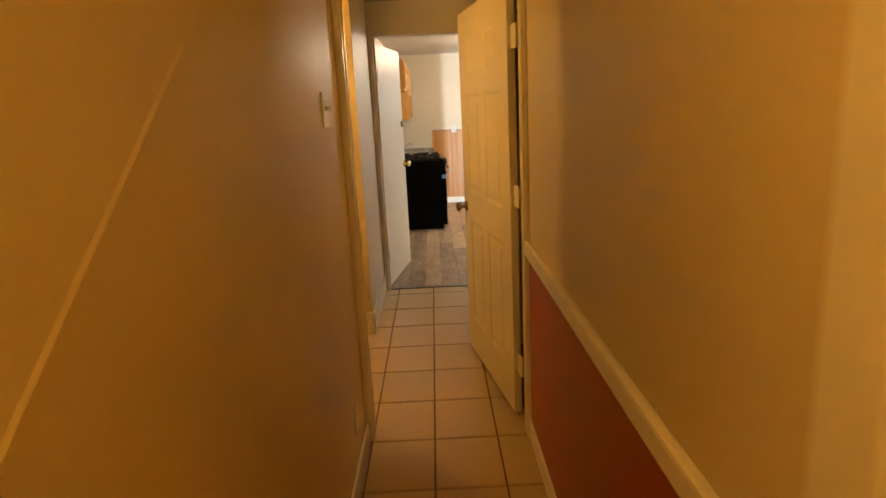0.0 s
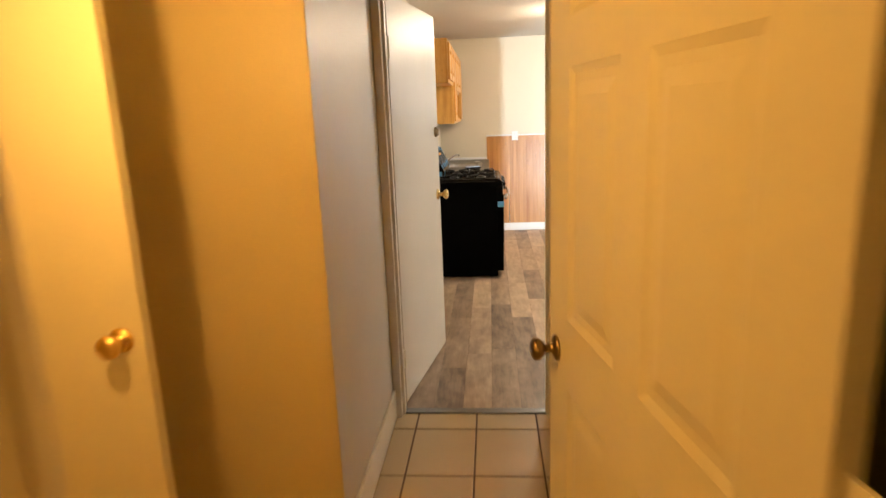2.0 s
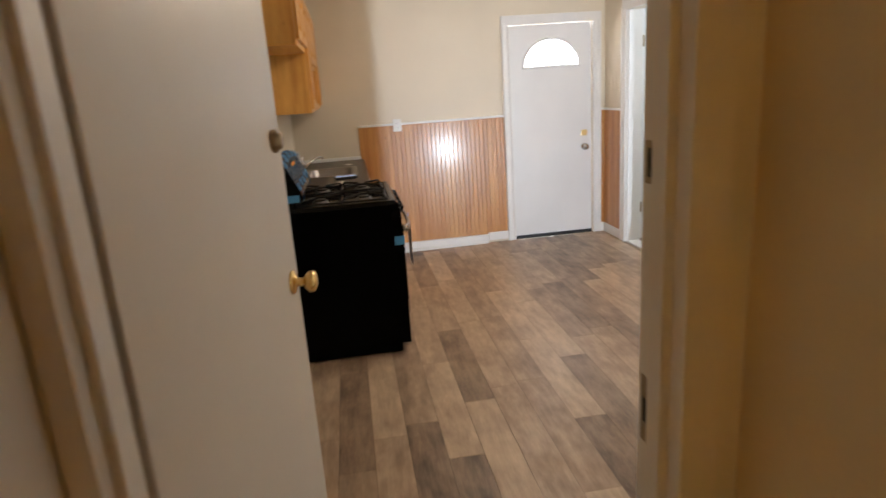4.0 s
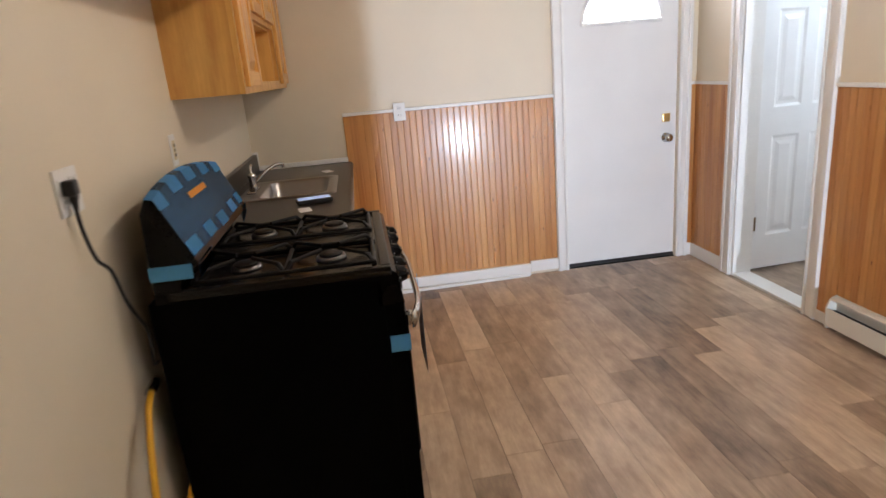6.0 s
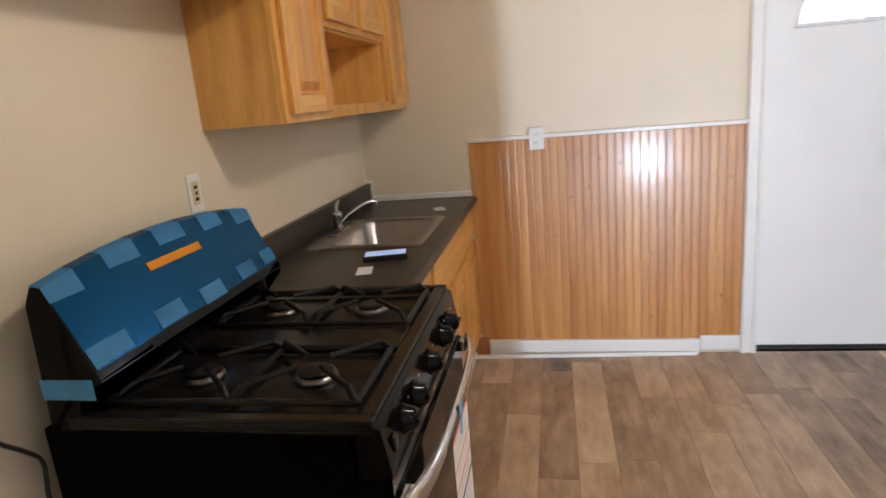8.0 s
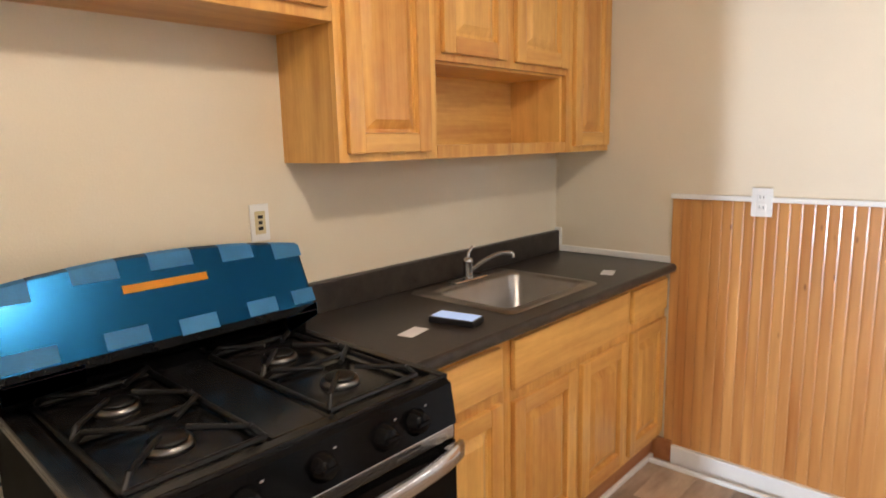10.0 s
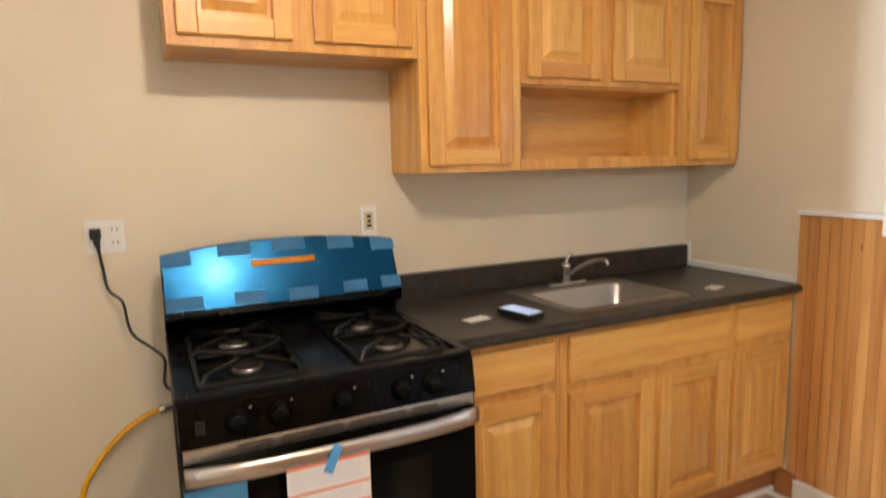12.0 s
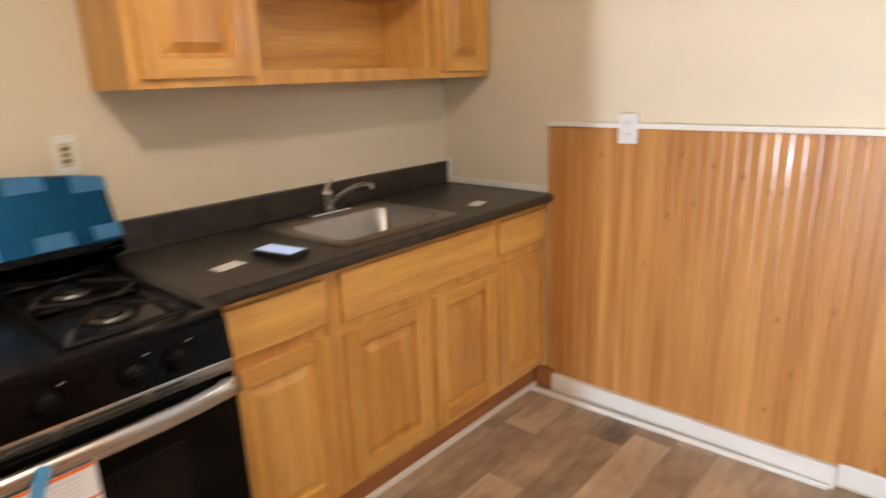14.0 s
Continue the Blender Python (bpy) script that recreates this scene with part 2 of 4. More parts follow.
# Dark brown only to keep the unseen back room from bouncing light.
LOWBOUNCE = surface("low_bounce_brown", (0.16, 0.12, 0.09), 0.6, vary=0.08, scale=3, grain=0.2)
DARK = surface("dark_gap", (0.02, 0.016, 0.012), 0.8, vary=0.2)
RAW = surface("raw_particle_board", (0.45, 0.26, 0.11), 0.8, vary=0.25, scale=60, grain=0.5)
SCREEN = glowing("phone_screen", (0.45, 0.62, 0.95), 0.35)
PANE = clear("fanlight_glass")


# ---- builders ----
def box(bm, x0, x1, y0, y1, z0, z1, bevel=0.0):
    vs = [bm.verts.new((x, y, z)) for x in (x0, x1) for y in (y0, y1) for z in (z0, z1)]
    fs = [bm.faces.new([vs[i] for i in f]) for f in ((0, 1, 3, 2), (4, 6, 7, 5), (0, 4, 5, 1), (2, 3, 7, 6), (0, 2, 6, 4), (1, 5, 7, 3))]
    if bevel:
        es = list({e for f in fs for e in f.edges})
        bmesh.ops.bevel(bm, geom=es, offset=bevel, segments=2, profile=0.6, affect="EDGES")
    return bm


def boxes(*rows, bevel=0.0):
    bm = bmesh.new()
    for r in rows:
        box(bm, *r, bevel=bevel)
    return bm


def rod(bm, a, b, r, sides=12, r2=None):
    a, b = Vector(a), Vector(b)
    d = b - a
    m = Matrix.Translation((a + b) / 2) @ d.to_track_quat("Z", "Y").to_matrix().to_4x4()
    bmesh.ops.create_cone(bm, cap_ends=True, segments=sides, radius1=r, radius2=r if r2 is None else r2, depth=d.length, matrix=m)
    return bm


def lathe(bm, profile, m, sides=24):
    """Turns a profile of (radius, height) about the local z axis of m."""
    rings = [[bm.verts.new(m @ Vector((r * math.cos(a), r * math.sin(a), z))) for a in [2 * math.pi * k / sides for k in range(sides)]] for r, z in profile]
    for p, q in zip(rings, rings[1:]):
        for k in range(sides):
            bm.faces.new((p[k], p[(k + 1) % sides], q[(k + 1) % sides], q[k]))
    bm.faces.new(rings[0][::-1]), bm.faces.new(rings[-1])
    return bm


def tube(bm, pts, r, sides=8):
    """A round tube along a smooth line through the points."""
    pts = [Vector(p) for p in pts]
    fine = []
    for k in range(len(pts) - 1):
        p0, p1, p2, p3 = pts[max(k - 1, 0)], pts[k], pts[k + 1], pts[min(k + 2, len(pts) - 1)]
        for s in range(8):
            u = s / 8
            fine.append(0.5 * (2 * p1 + (p2 - p0) * u + (2 * p0 - 5 * p1 + 4 * p2 - p3) * u * u + (3 * p1 - p0 - 3 * p2 + p3) * u ** 3))
    fine.append(pts[-1])
    rings = []
    for k, p in enumerate(fine):
        d = (fine[min(k + 1, len(fine) - 1)] - fine[max(k - 1, 0)]).normalized()
        u = d.orthogonal().normalized() if not rings else (up - d * up.dot(d)).normalized()
        up = u
        v = d.cross(u)
        rings.append([bm.verts.new(p + r * (math.cos(a) * u + math.sin(a) * v)) for a in [2 * math.pi * j / sides for j in range(sides)]])
    for p, q in zip(rings, rings[1:]):
        for k in range(sides):
            bm.faces.new((p[k], p[(k + 1) % sides], q[(k + 1) % sides], q[k]))
    bm.faces.new(rings[0][::-1]), bm.faces.new(rings[-1])
    return bm


def mesh_of(name, bm, material, smooth=False):
    bmesh.ops.recalc_face_normals(bm, faces=bm.faces)
    me = bpy.data.meshes.new(name)
    bm.to_mesh(me)
    bm.free()
    me.materials.append(material)
    if smooth:
        for p in me.polygons:
            p.use_smooth = True
    return me


def part(name, bm, material, parent, label="", smooth=False):
    ob = new(name, mesh_of(name, bm, material, smooth))
    ob.parent = parent
    return tagged(ob, label)


def thing(name, m, label, category, group="", kind=""):
    ob = new(name)
    ob.matrix_basis = m
    ob.empty_display_size = 0.1
    return tagged(ob, label, category, group, kind)


def solid(name, bm, material, label="", category="", kind="structure", smooth=False):
    return tagged(new(name, mesh_of(name, bm, material, smooth)), label, category, "", kind)


def place(x, y, z, turn=0.0):
    return pose(x, y, z, 0, 0, turn)


# ---- structure ----
CZ = 2.36          # ceiling height
FAR, LEFT, RIGHT = 10.51, -0.46, 2.46
# kitchen walls
solid("wall_left", boxes((LEFT - 0.12, LEFT, 5.62, FAR + 0.12, 0, CZ)), WALL, "cream painted kitchen wall behind the stove", "wall")
far = boxes((LEFT, 1.55, FAR, FAR + 0.12, 0, CZ), (2.34, RIGHT + 0.12, FAR, FAR + 0.12, 0, CZ), (1.55, 2.34, FAR, FAR + 0.12, 1.99, CZ))
solid("wall_far", far, WALL, "cream painted kitchen wall with the back door", "wall")
right = boxes((RIGHT, RIGHT + 0.12, 10.02, FAR, 0, CZ), (RIGHT, RIGHT + 0.12, 9.36, 10.02, 2.02, CZ), (RIGHT, RIGHT + 0.12, 5.66, 9.36, 0, CZ))
solid("wall_right", right, WALL, "cream painted kitchen wall with a doorway", "wall")
# Unseen opening added at x 1.527 to cut the cool light on wall_far.
near = boxes((-0.46, -0.332, 5.56, 5.66, 0, CZ), (0.475, 1.527, 5.56, 5.66, 0, CZ), (2.4, 2.58, 5.56, 5.66, 0, CZ), (1.527, 2.4, 5.56, 5.66, 2.05, CZ), (-0.332, 0.475, 5.56, 5.66, 2.122, CZ))
solid("wall_near", near, GREYWALL, "painted wall between hall and kitchen", "wall")
# added back room (dark to limit bounce) and side room that close the place
solid("wall_back_room", boxes((1.35, 4.3, 2.5, 2.62, 0, CZ), (4.3, 4.42, 2.5, 5.66, 0, CZ), (2.58, 4.3, 5.56, 5.66, 0, CZ), (1.3, 1.42, 2.62, 5.56, 0, CZ)), LOWBOUNCE, "unseen back room wall, browned dark to limit bounce light", "wall")
# Painted pale so its bounce light does not yellow the side door.
solid("wall_side_room", boxes((2.58, 4.3, 10.6, 10.72, 0, CZ), (4.3, 4.42, 8.8, 10.72, 0, CZ), (2.58, 4.3, 8.8, 8.92, 0, CZ)), TRIM, "plain next room wall, pale for neutral bounce light", "wall")
solid("threshold_side_door", boxes((RIGHT + 0.001, RIGHT + 0.119, 9.376, 10.004, -0.05, 0.014), bevel=0.004), TRIM, "white painted sill of the side doorway", "threshold")
solid("floor_side_room", boxes((2.58, 4.3, 8.92, 10.6, -0.1, 0.0)), PLANK, "grey brown plank floor of the next room", "floor")
solid("floor_back_room", boxes((1.42, 4.3, 2.62, 5.6, -0.1, -0.001)), LOWBOUNCE, "unseen back room floor, browned dark to limit bounce light", "floor")
solid("ceiling", boxes((-2.2, 4.42, -1.62, FAR + 0.12, CZ, CZ + 0.1)), CEIL, "flat off-white painted ceiling", "ceiling")
# hall walls
solid("wall_hall_left", boxes((-0.37, -0.25, -1.5, 3.19, 0, CZ)), HALLWALL, "ochre yellow painted hallway wall", "wall")
solid("wall_hall_corner", boxes((-0.47, -0.35, 4.53, 5.56, 0, CZ)), GREYWALL, "pale gloss painted hallway wall beside the kitchen door", "wall")
solid("wall_passage_end", boxes((-2.1, -0.47, 4.53, 4.65, 0, CZ)), HALLWALL, "yellow painted end wall of the side passage", "wall")
solid("wall_passage_side", boxes((-2.2, -2.1, 2.98, 4.65, 0, CZ)), HALLWALL, "yellow painted side passage wall", "wall")
solid("wall_passage_near", boxes((-2.1, -0.37, 2.98, 3.1, 0, CZ)), HALLWALL, "yellow painted near wall of the side passage", "wall")
solid("wall_corner_face", boxes((-0.469, -0.352, 4.525, 4.5298, 0, CZ)), HALLWALL, "yellow painted wall end of the side passage", "wall")
solid("wall_hall_right", boxes((0.53, 0.65, -1.5, 3.135, 0, CZ), (0.53, 0.65, 3.135, 4.2, 2.06, CZ), (0.53, 0.65, 4.2, 5.56, 0, CZ)), HALLWALL, "ochre yellow painted hallway wall", "wall")
# Unseen closet box, added so the hinge gap beside the open door stays dark.
solid("wall_closet", boxes((0.65, 1.2, 2.9, 2.98, 0, CZ), (1.2, 1.295, 2.9, 4.5, 0, CZ), (0.65, 1.2, 4.42, 4.5, 0, CZ)), HALLWALL, "unseen closet wall added to keep the door gap dark", "wall")
solid("wall_hall_back", boxes((-0.37, 0.65, -1.62, -1.5, 0, CZ)), HALLWALL, "plain yellow painted hallway end wall", "wall")
solid("grout_bed", boxes((-2.1, 0.53, -1.5, 5.6, -0.1, -0.003), (0.53, 1.2, 2.98, 4.42, -0.1, -0.003)), GROUT, "brown grout between the hallway tiles", "floor")
solid("subfloor", boxes((LEFT, RIGHT, 5.6, FAR, -0.1, -0.004)), GROUT, "dark bed under the kitchen planks", "floor")
solid("red_wainscot", boxes((0.524, 0.53, -1.5, 3.04, 0.1, 0.888)), RED, "rust red painted lower hallway wall", "wainscot")


def moulding(name, x0, x1, y0, y1, z0, z1, material, label, category="trim", bevel=0.006):
    return solid(name, boxes((x0, x1, y0, y1, z0, z1), bevel=bevel), material, label, category)


moulding("trim_chair_rail", 0.502, 0.53, -1.5, 3.04, 0.888, 0.95, CREAMTRIM, "cream painted chair rail", "chair rail", 0.01)
moulding("baseboard_hall_right", 0.514, 0.53, -1.5, 3.04, 0, 0.1, CREAMTRIM, "cream painted baseboard", "baseboard")
moulding("baseboard_hall_left", -0.25, -0.237, -1.5, 3.08, 0, 0.1, CREAMTRIM, "cream painted baseboard", "baseboard")
moulding("baseboard_corner", -0.35, -0.335, 4.51, 5.55, 0, 0.15, CREAMTRIM, "cream painted baseboard", "baseboard")
moulding("baseboard_passage", -2.1, -0.335, 4.51, 4.5245, 0, 0.15, CREAMTRIM, "cream painted baseboard in the side passage", "baseboard")
moulding("trim_passage_cap", -2.1, -0.332, 4.505, 4.5243, 0.15, 0.165, CREAMTRIM, "cream cap moulding on the baseboard", "trim", 0.004)


def casing(name, axis, lo, hi, face, out, top, material, label, width=0.085, floor=0.0):
    """Door casing round an opening from lo to hi, on a wall face, standing proud towards out (+1 or -1)."""
    def leg(a0, a1, z0, z1, d):
        f0, f1 = sorted((face, face + out * d))
        return (a0, a1, f0, f1, z0, z1) if axis == "x" else (f0, f1, a0, a1, z0, z1)
    bm = bmesh.new()
    for a0, a1, z0, z1 in ((lo - width, lo, floor, top), (hi, hi + width, floor, top), (lo - width, hi + width, top, top + width)):
        box(bm, *leg(a0, a1, z0, z1, 0.016), bevel=0.004)
    for a0, a1, z0, z1 in ((lo - width + 0.004, lo - width + 0.03, floor, top + 0.02), (hi + width - 0.03, hi + width - 0.004, floor, top + 0.02),
                           (lo - 0.022, lo - 0.006, floor, top), (hi + 0.006, hi + 0.022, floor, top)):
        box(bm, *leg(a0, a1, z0, z1, 0.025), bevel=0.005)
    return solid(name, bm, material, label, "door casing")


casing("trim_back_door", "x", 1.55, 2.34, FAR, -1, 1.99, TRIM, "white painted casing of the back door", 0.08)
casing("trim_side_door", "y", 9.36, 10.02, RIGHT, -1, 2.02, TRIM, "white painted casing of the side doorway", 0.1)
casing("trim_closet_door", "y", 3.135, 4.2, 0.53, -1, 2.06, CREAMTRIM, "cream painted casing of the closet doorway", 0.09)
solid("jamb_kitchen_door", boxes((-0.348, -0.31, 5.545, 5.672, 0, 2.122), (0.432, 0.49, 5.545, 5.672, 0, 2.122), (-0.31, 0.432, 5.545, 5.672, 2.1, 2.125), (-0.31, -0.296, 5.58, 5.62, 0, 2.1), (0.418, 0.432, 5.58, 5.62, 0, 2.1), bevel=0.002), GREYWALL, "pale painted door jamb with stop", "door jamb")
for z, h in ((1.0, 0.055), (1.38, 0.03)):
    bm = boxes((0.4295, 0.4318, 5.628, 5.66, z - h, z + h), bevel=0.0006)
    solid("strike_plate", bm, BRONZE, "worn metal strike plate on the door jamb", "strike plate")
    solid("strike_hole", boxes((0.4288, 0.4293, 5.637, 5.652, z - 0.02, z + 0.02)), DARK, "dark latch hole in the strike plate", "strike plate")
solid("jamb_side_door", boxes((RIGHT - 0.002, RIGHT + 0.125, 10.005, 10.02, 0, 2.02), (RIGHT - 0.002, RIGHT + 0.125, 9.36, 9.375, 0, 2.02), bevel=0.002), TRIM, "white painted door jamb", "door jamb")
# casing that ends the left hallway wall
bm = boxes((-0.25, -0.226, 3.08, 3.19, 0, 2.12), (-0.25, -0.218, 3.085, 3.11, 0, 2.12), (-0.25, -0.218, 3.16, 3.19, 0, 2.12), (-0.38, -0.25, 3.19, 3.212, 0, 2.1), bevel=0.005)
solid("trim_passage", bm, CREAMTRIM, "cream painted fluted casing of the side passage", "door casing")
solid("trim_near_door", boxes((0.505, 0.53, 0.93, 1.03, 0.957, CZ), bevel=0.006), CREAMTRIM, "cream painted upright trim on the hallway wall", "trim")
# sloping seam of the panelled stair side
bm = boxes((-0.0, 0.0018, -0.95, 0.95, -0.005, 0.005), bevel=0.0006)
bmesh.ops.transform(bm, matrix=Matrix.Translation((-0.25, 1.35, 1.55)) @ pose(0, 0, 0, 36), verts=bm.verts)
solid("trim_stair_seam", bm, HALLWALL, "sloping painted seam on the hallway wall", "trim")
solid("threshold", boxes((-0.31, 0.432, 5.585, 5.635, -0.003, 0.008), bevel=0.003), ALU, "worn metal threshold strip", "threshold")
# kitchen skirting
moulding("baseboard_far", 0.16, 1.27, FAR - 0.03, FAR, 0, 0.085, TRIM, "white painted baseboard below the wainscot", "baseboard")
moulding("baseboard_far_end", 1.272, 1.47, FAR - 0.022, FAR, 0.022, 0.10, TRIM, "white painted baseboard end piece", "baseboard")
moulding("baseboard_far_right", 2.42, RIGHT, FAR - 0.015, FAR, 0, 0.09, TRIM, "white painted baseboard in the corner", "baseboard")
moulding("baseboard_right", RIGHT - 0.015, RIGHT, 10.12, FAR - 0.015, 0, 0.09, TRIM, "white painted baseboard", "baseboard")
moulding("baseboard_right_near", RIGHT - 0.015, RIGHT, 5.66, 9.26, 0, 0.06, TRIM, "white painted baseboard behind the heater", "baseboard")
moulding("baseboard_left", LEFT, LEFT + 0.012, 5.68, 8.9, 0, 0.09, WALL, "cream painted baseboard", "baseboard")
moulding("trim_wainscot_cap", 0.115, 1.47, FAR - 0.024, FAR, 1.185, 1.205, TRIM, "white cap strip on the wainscot", "trim", 0.004)
moulding("trim_wainscot_cap_corner", 2.42, RIGHT, FAR - 0.022, FAR, 1.185, 1.205, TRIM, "white cap strip on the wainscot", "trim", 0.004)
moulding("trim_wainscot_cap_right", RIGHT - 0.022, RIGHT, 10.12, FAR - 0.022, 1.185, 1.205, TRIM, "white cap strip on the wainscot", "trim", 0.004)
moulding("trim_wainscot_cap_near", RIGHT - 0.022, RIGHT, 8.1, 9.26, 1.185, 1.205, TRIM, "white cap strip on the wainscot", "trim", 0.004)
moulding("trim_counter_side", -0.43, 0.12, FAR - 0.012, FAR, 0.906, 0.935, TRIM, "white caulked strip where counter meets wall", "trim", 0.003)
moulding("trim_counter_back", -0.46, -0.425, FAR - 0.014, FAR, 0.935, 1.02, TRIM, "white caulk at the backsplash end", "trim", 0.003)
moulding("trim_kick", 0.07, 0.085, 8.95, FAR - 0.03, 0, 0.022, TRIM, "white quarter round along the toe kick", "trim", 0.005)

# shoe strip that runs aslant along the far skirting
bm = boxes((0, 1.17, -0.008, 0.008, 0, 0.02), bevel=0.005)
shoe = solid("trim_shoe_strip", bm, TRIM, "white quarter round in front of the baseboard", "trim")
shoe.matrix_basis = pose(0.086, FAR - 0.075, 0.0, 0, 0, 1.7)
solid("trim_pine_return", boxes((0.072, 0.158, FAR - 0.02, FAR - 0.001, 0, 0.1), bevel=0.002), PINEKICK, "red-brown knotty pine return beside the baseboard", "trim")


# ---- doors ----
def panel_door(name, width, height, m, material, label, thick=0.036, groups=None, knob=None, knob_z=0.95, kind="structure"):
    """A six-panel door: stiles and rails, with sunk fields and raised panels on both faces."""
    d = thing(name, m, label, "door", "", kind)
    st = 0.115 * width / 0.76
    mid = 0.09 * width / 0.76
    rows = groups or ((0.22, 0.85), (1.02, 1.58), (1.68, 1.88))
    for x0, x1 in ((0, st), (width - st, width), ((width - mid) / 2, (width + mid) / 2)):
        part("stile", boxes((x0, x1, 0, thick, 0, height)), material, d)
    zs = [0] + [z for r in rows for z in r] + [height]
    for z0, z1 in zip(zs[::2], zs[1::2]):
        for x0, x1 in ((st, (width - mid) / 2), ((width + mid) / 2, width - st)):
            part("rail", boxes((x0, x1, 0, thick, z0, z1)), material, d)
    for z0, z1 in rows:
        for x0, x1 in ((st, (width - mid) / 2), ((width + mid) / 2, width - st)):
            bm = bmesh.new()
            c = thick / 2
            for side in (-1, 1):
                prev = None
                for inset, dep in ((0.0, c - 0.0005), (0.016, c - 0.007), (0.034, c - 0.007), (0.06, c - 0.002)):
                    y = c + side * dep
                    ring = [bm.verts.new(p) for p in ((x0 + inset, y, z0 + inset), (x1 - inset, y, z0 + inset), (x1 - inset, y, z1 - inset), (x0 + inset, y, z1 - inset))]
                    if prev:
                        for k in range(4):
                            bm.faces.new((prev[k], prev[(k + 1) % 4], ring[(k + 1) % 4], ring[k]))
                    prev = ring
                bm.faces.new(prev)
            part("panel", bm, material, d)
    if knob:
        for side in (-1, 1):
            bm = bmesh.new()
            mm = Matrix.Translation((width - 0.06, thick if side > 0 else 0, knob_z)) @ pose(0, 0, 0, -90 * side)
            lathe(bm, ((0.032, 0.0), (0.032, 0.005), (0.024, 0.01), (0.011, 0.014), (0.011, 0.032), (0.022, 0.038), (0.029, 0.048), (0.027, 0.06), (0.015, 0.066)), mm)
            part("knob", bm, knob, d, "round metal door knob", True)
    return d


def hinge(parent, x, y, z, h=0.1):
    bm = boxes((x - 0.012, x + 0.02, y - 0.002, y + 0.003, z - h / 2, z + h / 2))
    rod(bm, (x, y - 0.004, z - h / 2), (x, y - 0.004, z + h / 2), 0.006)
    part("hinge", bm, CREAMTRIM, parent, "painted butt hinge")


# closet door standing open into the hall: hinged at the near jamb
d = panel_door("door_closet", 0.965, 2.03, pose(0.512, 3.275, 0.015, 0, 0, 100.0), DOORC, "cream six-panel door standing open in the hallway", knob=BRONZE, knob_z=0.92)
for z in (0.27, 1.1, 1.8):
    part("hinge", boxes((-0.075, -0.001, 0.012, 0.02, z - 0.05, z + 0.05), bevel=0.001), CREAMTRIM, d, "painted butt hinge")
# kitchen door: flat slab opened into the kitchen
kd = thing("door_kitchen", pose(-0.302, 5.685, 0.012, 0, 0, 80.5), "flat white painted kitchen door standing open", "door", "", "structure")
KW = 0.88
part("slab", boxes((0, KW, 0, 0.04, 0, 2.05), bevel=0.003), surface("aged_white_door_paint", (0.68, 0.62, 0.54), 0.4, vary=0.05, scale=2.5, grain=0.15), kd)
for side in (-1, 1):
    bm = bmesh.new()
    mm = Matrix.Translation((KW - 0.065, 0.04 if side > 0 else 0, 1.0)) @ pose(0, 0, 0, -90 * side)
    lathe(bm, ((0.033, 0.0), (0.033, 0.005), (0.025, 0.01), (0.011, 0.014), (0.011, 0.034), (0.022, 0.04), (0.029, 0.05), (0.027, 0.062), (0.015, 0.068)), mm)
    part("knob", bm, BRASS, kd, "polished brass knob", True)
    bm = bmesh.new()
    lathe(bm, ((0.03, 0.0), (0.03, 0.008), (0.022, 0.014), (0.02, 0.022)), Matrix.Translation((KW - 0.065, 0.04 if side > 0 else 0, 1.38)) @ pose(0, 0, 0, -90 * side))
    part("deadbolt", bm, BRONZE, kd, "dull metal deadbolt", True)
part("latch_plate", boxes((KW, KW + 0.002, 0.008, 0.032, 0.95, 1.05)), BRASS, kd, "brass latch plate")
for z in (0.25, 1.8):
    hinge(kd, -0.006, 0.0, z)
# passage door, open against the passage wall
panel = thing("door_passage", pose(-0.69, 4.12, 0.012, 0, 0, 178), "yellow-lit cream flat door in the side passage", "door", "", "structure")
part("slab", boxes((0, 0.75, 0, 0.035, 0, 2.02), bevel=0.003), DOORC, panel)
bm = lathe(bmesh.new(), ((0.032, 0.0), (0.032, 0.005), (0.024, 0.01), (0.011, 0.014), (0.011, 0.034), (0.023, 0.04), (0.03, 0.05), (0.028, 0.062), (0.015, 0.068)), Matrix.Translation((0.06, 0.035, 0.98)) @ pose(0, 0, 0, -90))
part("knob", bm, BRASS, panel, "polished brass knob", True)
# side doorway's door, opened into the next room
sd = panel_door("door_side_room", 0.66, 2.0, pose(RIGHT + 0.14, 10.04, 0.012, 0, 0, 4), DOORW, "white six-panel door opened into the next room", thick=0.034)
for z in (0.3, 1.75):
    bm = boxes((-0.02, 0.022, -0.004, -0.001, z - 0.045, z + 0.045))
    rod(bm, (-0.002, -0.007, z - 0.048), (-0.002, -0.007, z + 0.048), 0.007, 10)
    part("hinge", bm, BRONZE, sd, "dark metal butt hinge")
# back door with a fan-shaped light
bd = thing("door_back", place(1.562, FAR + 0.02, 0.02), "white steel back door with a fan-shaped window", "door", "", "structure")
BW, BH = 0.77, 1.965
bm = bmesh.new()
cx, cz0, rx, rz = BW / 2, 1.59, 0.27, 0.25
outer_n = 24
arc = [(cx + rx * math.cos(math.pi * k / outer_n), cz0 + rz * math.sin(math.pi * k / outer_n)) for k in range(outer_n + 1)]
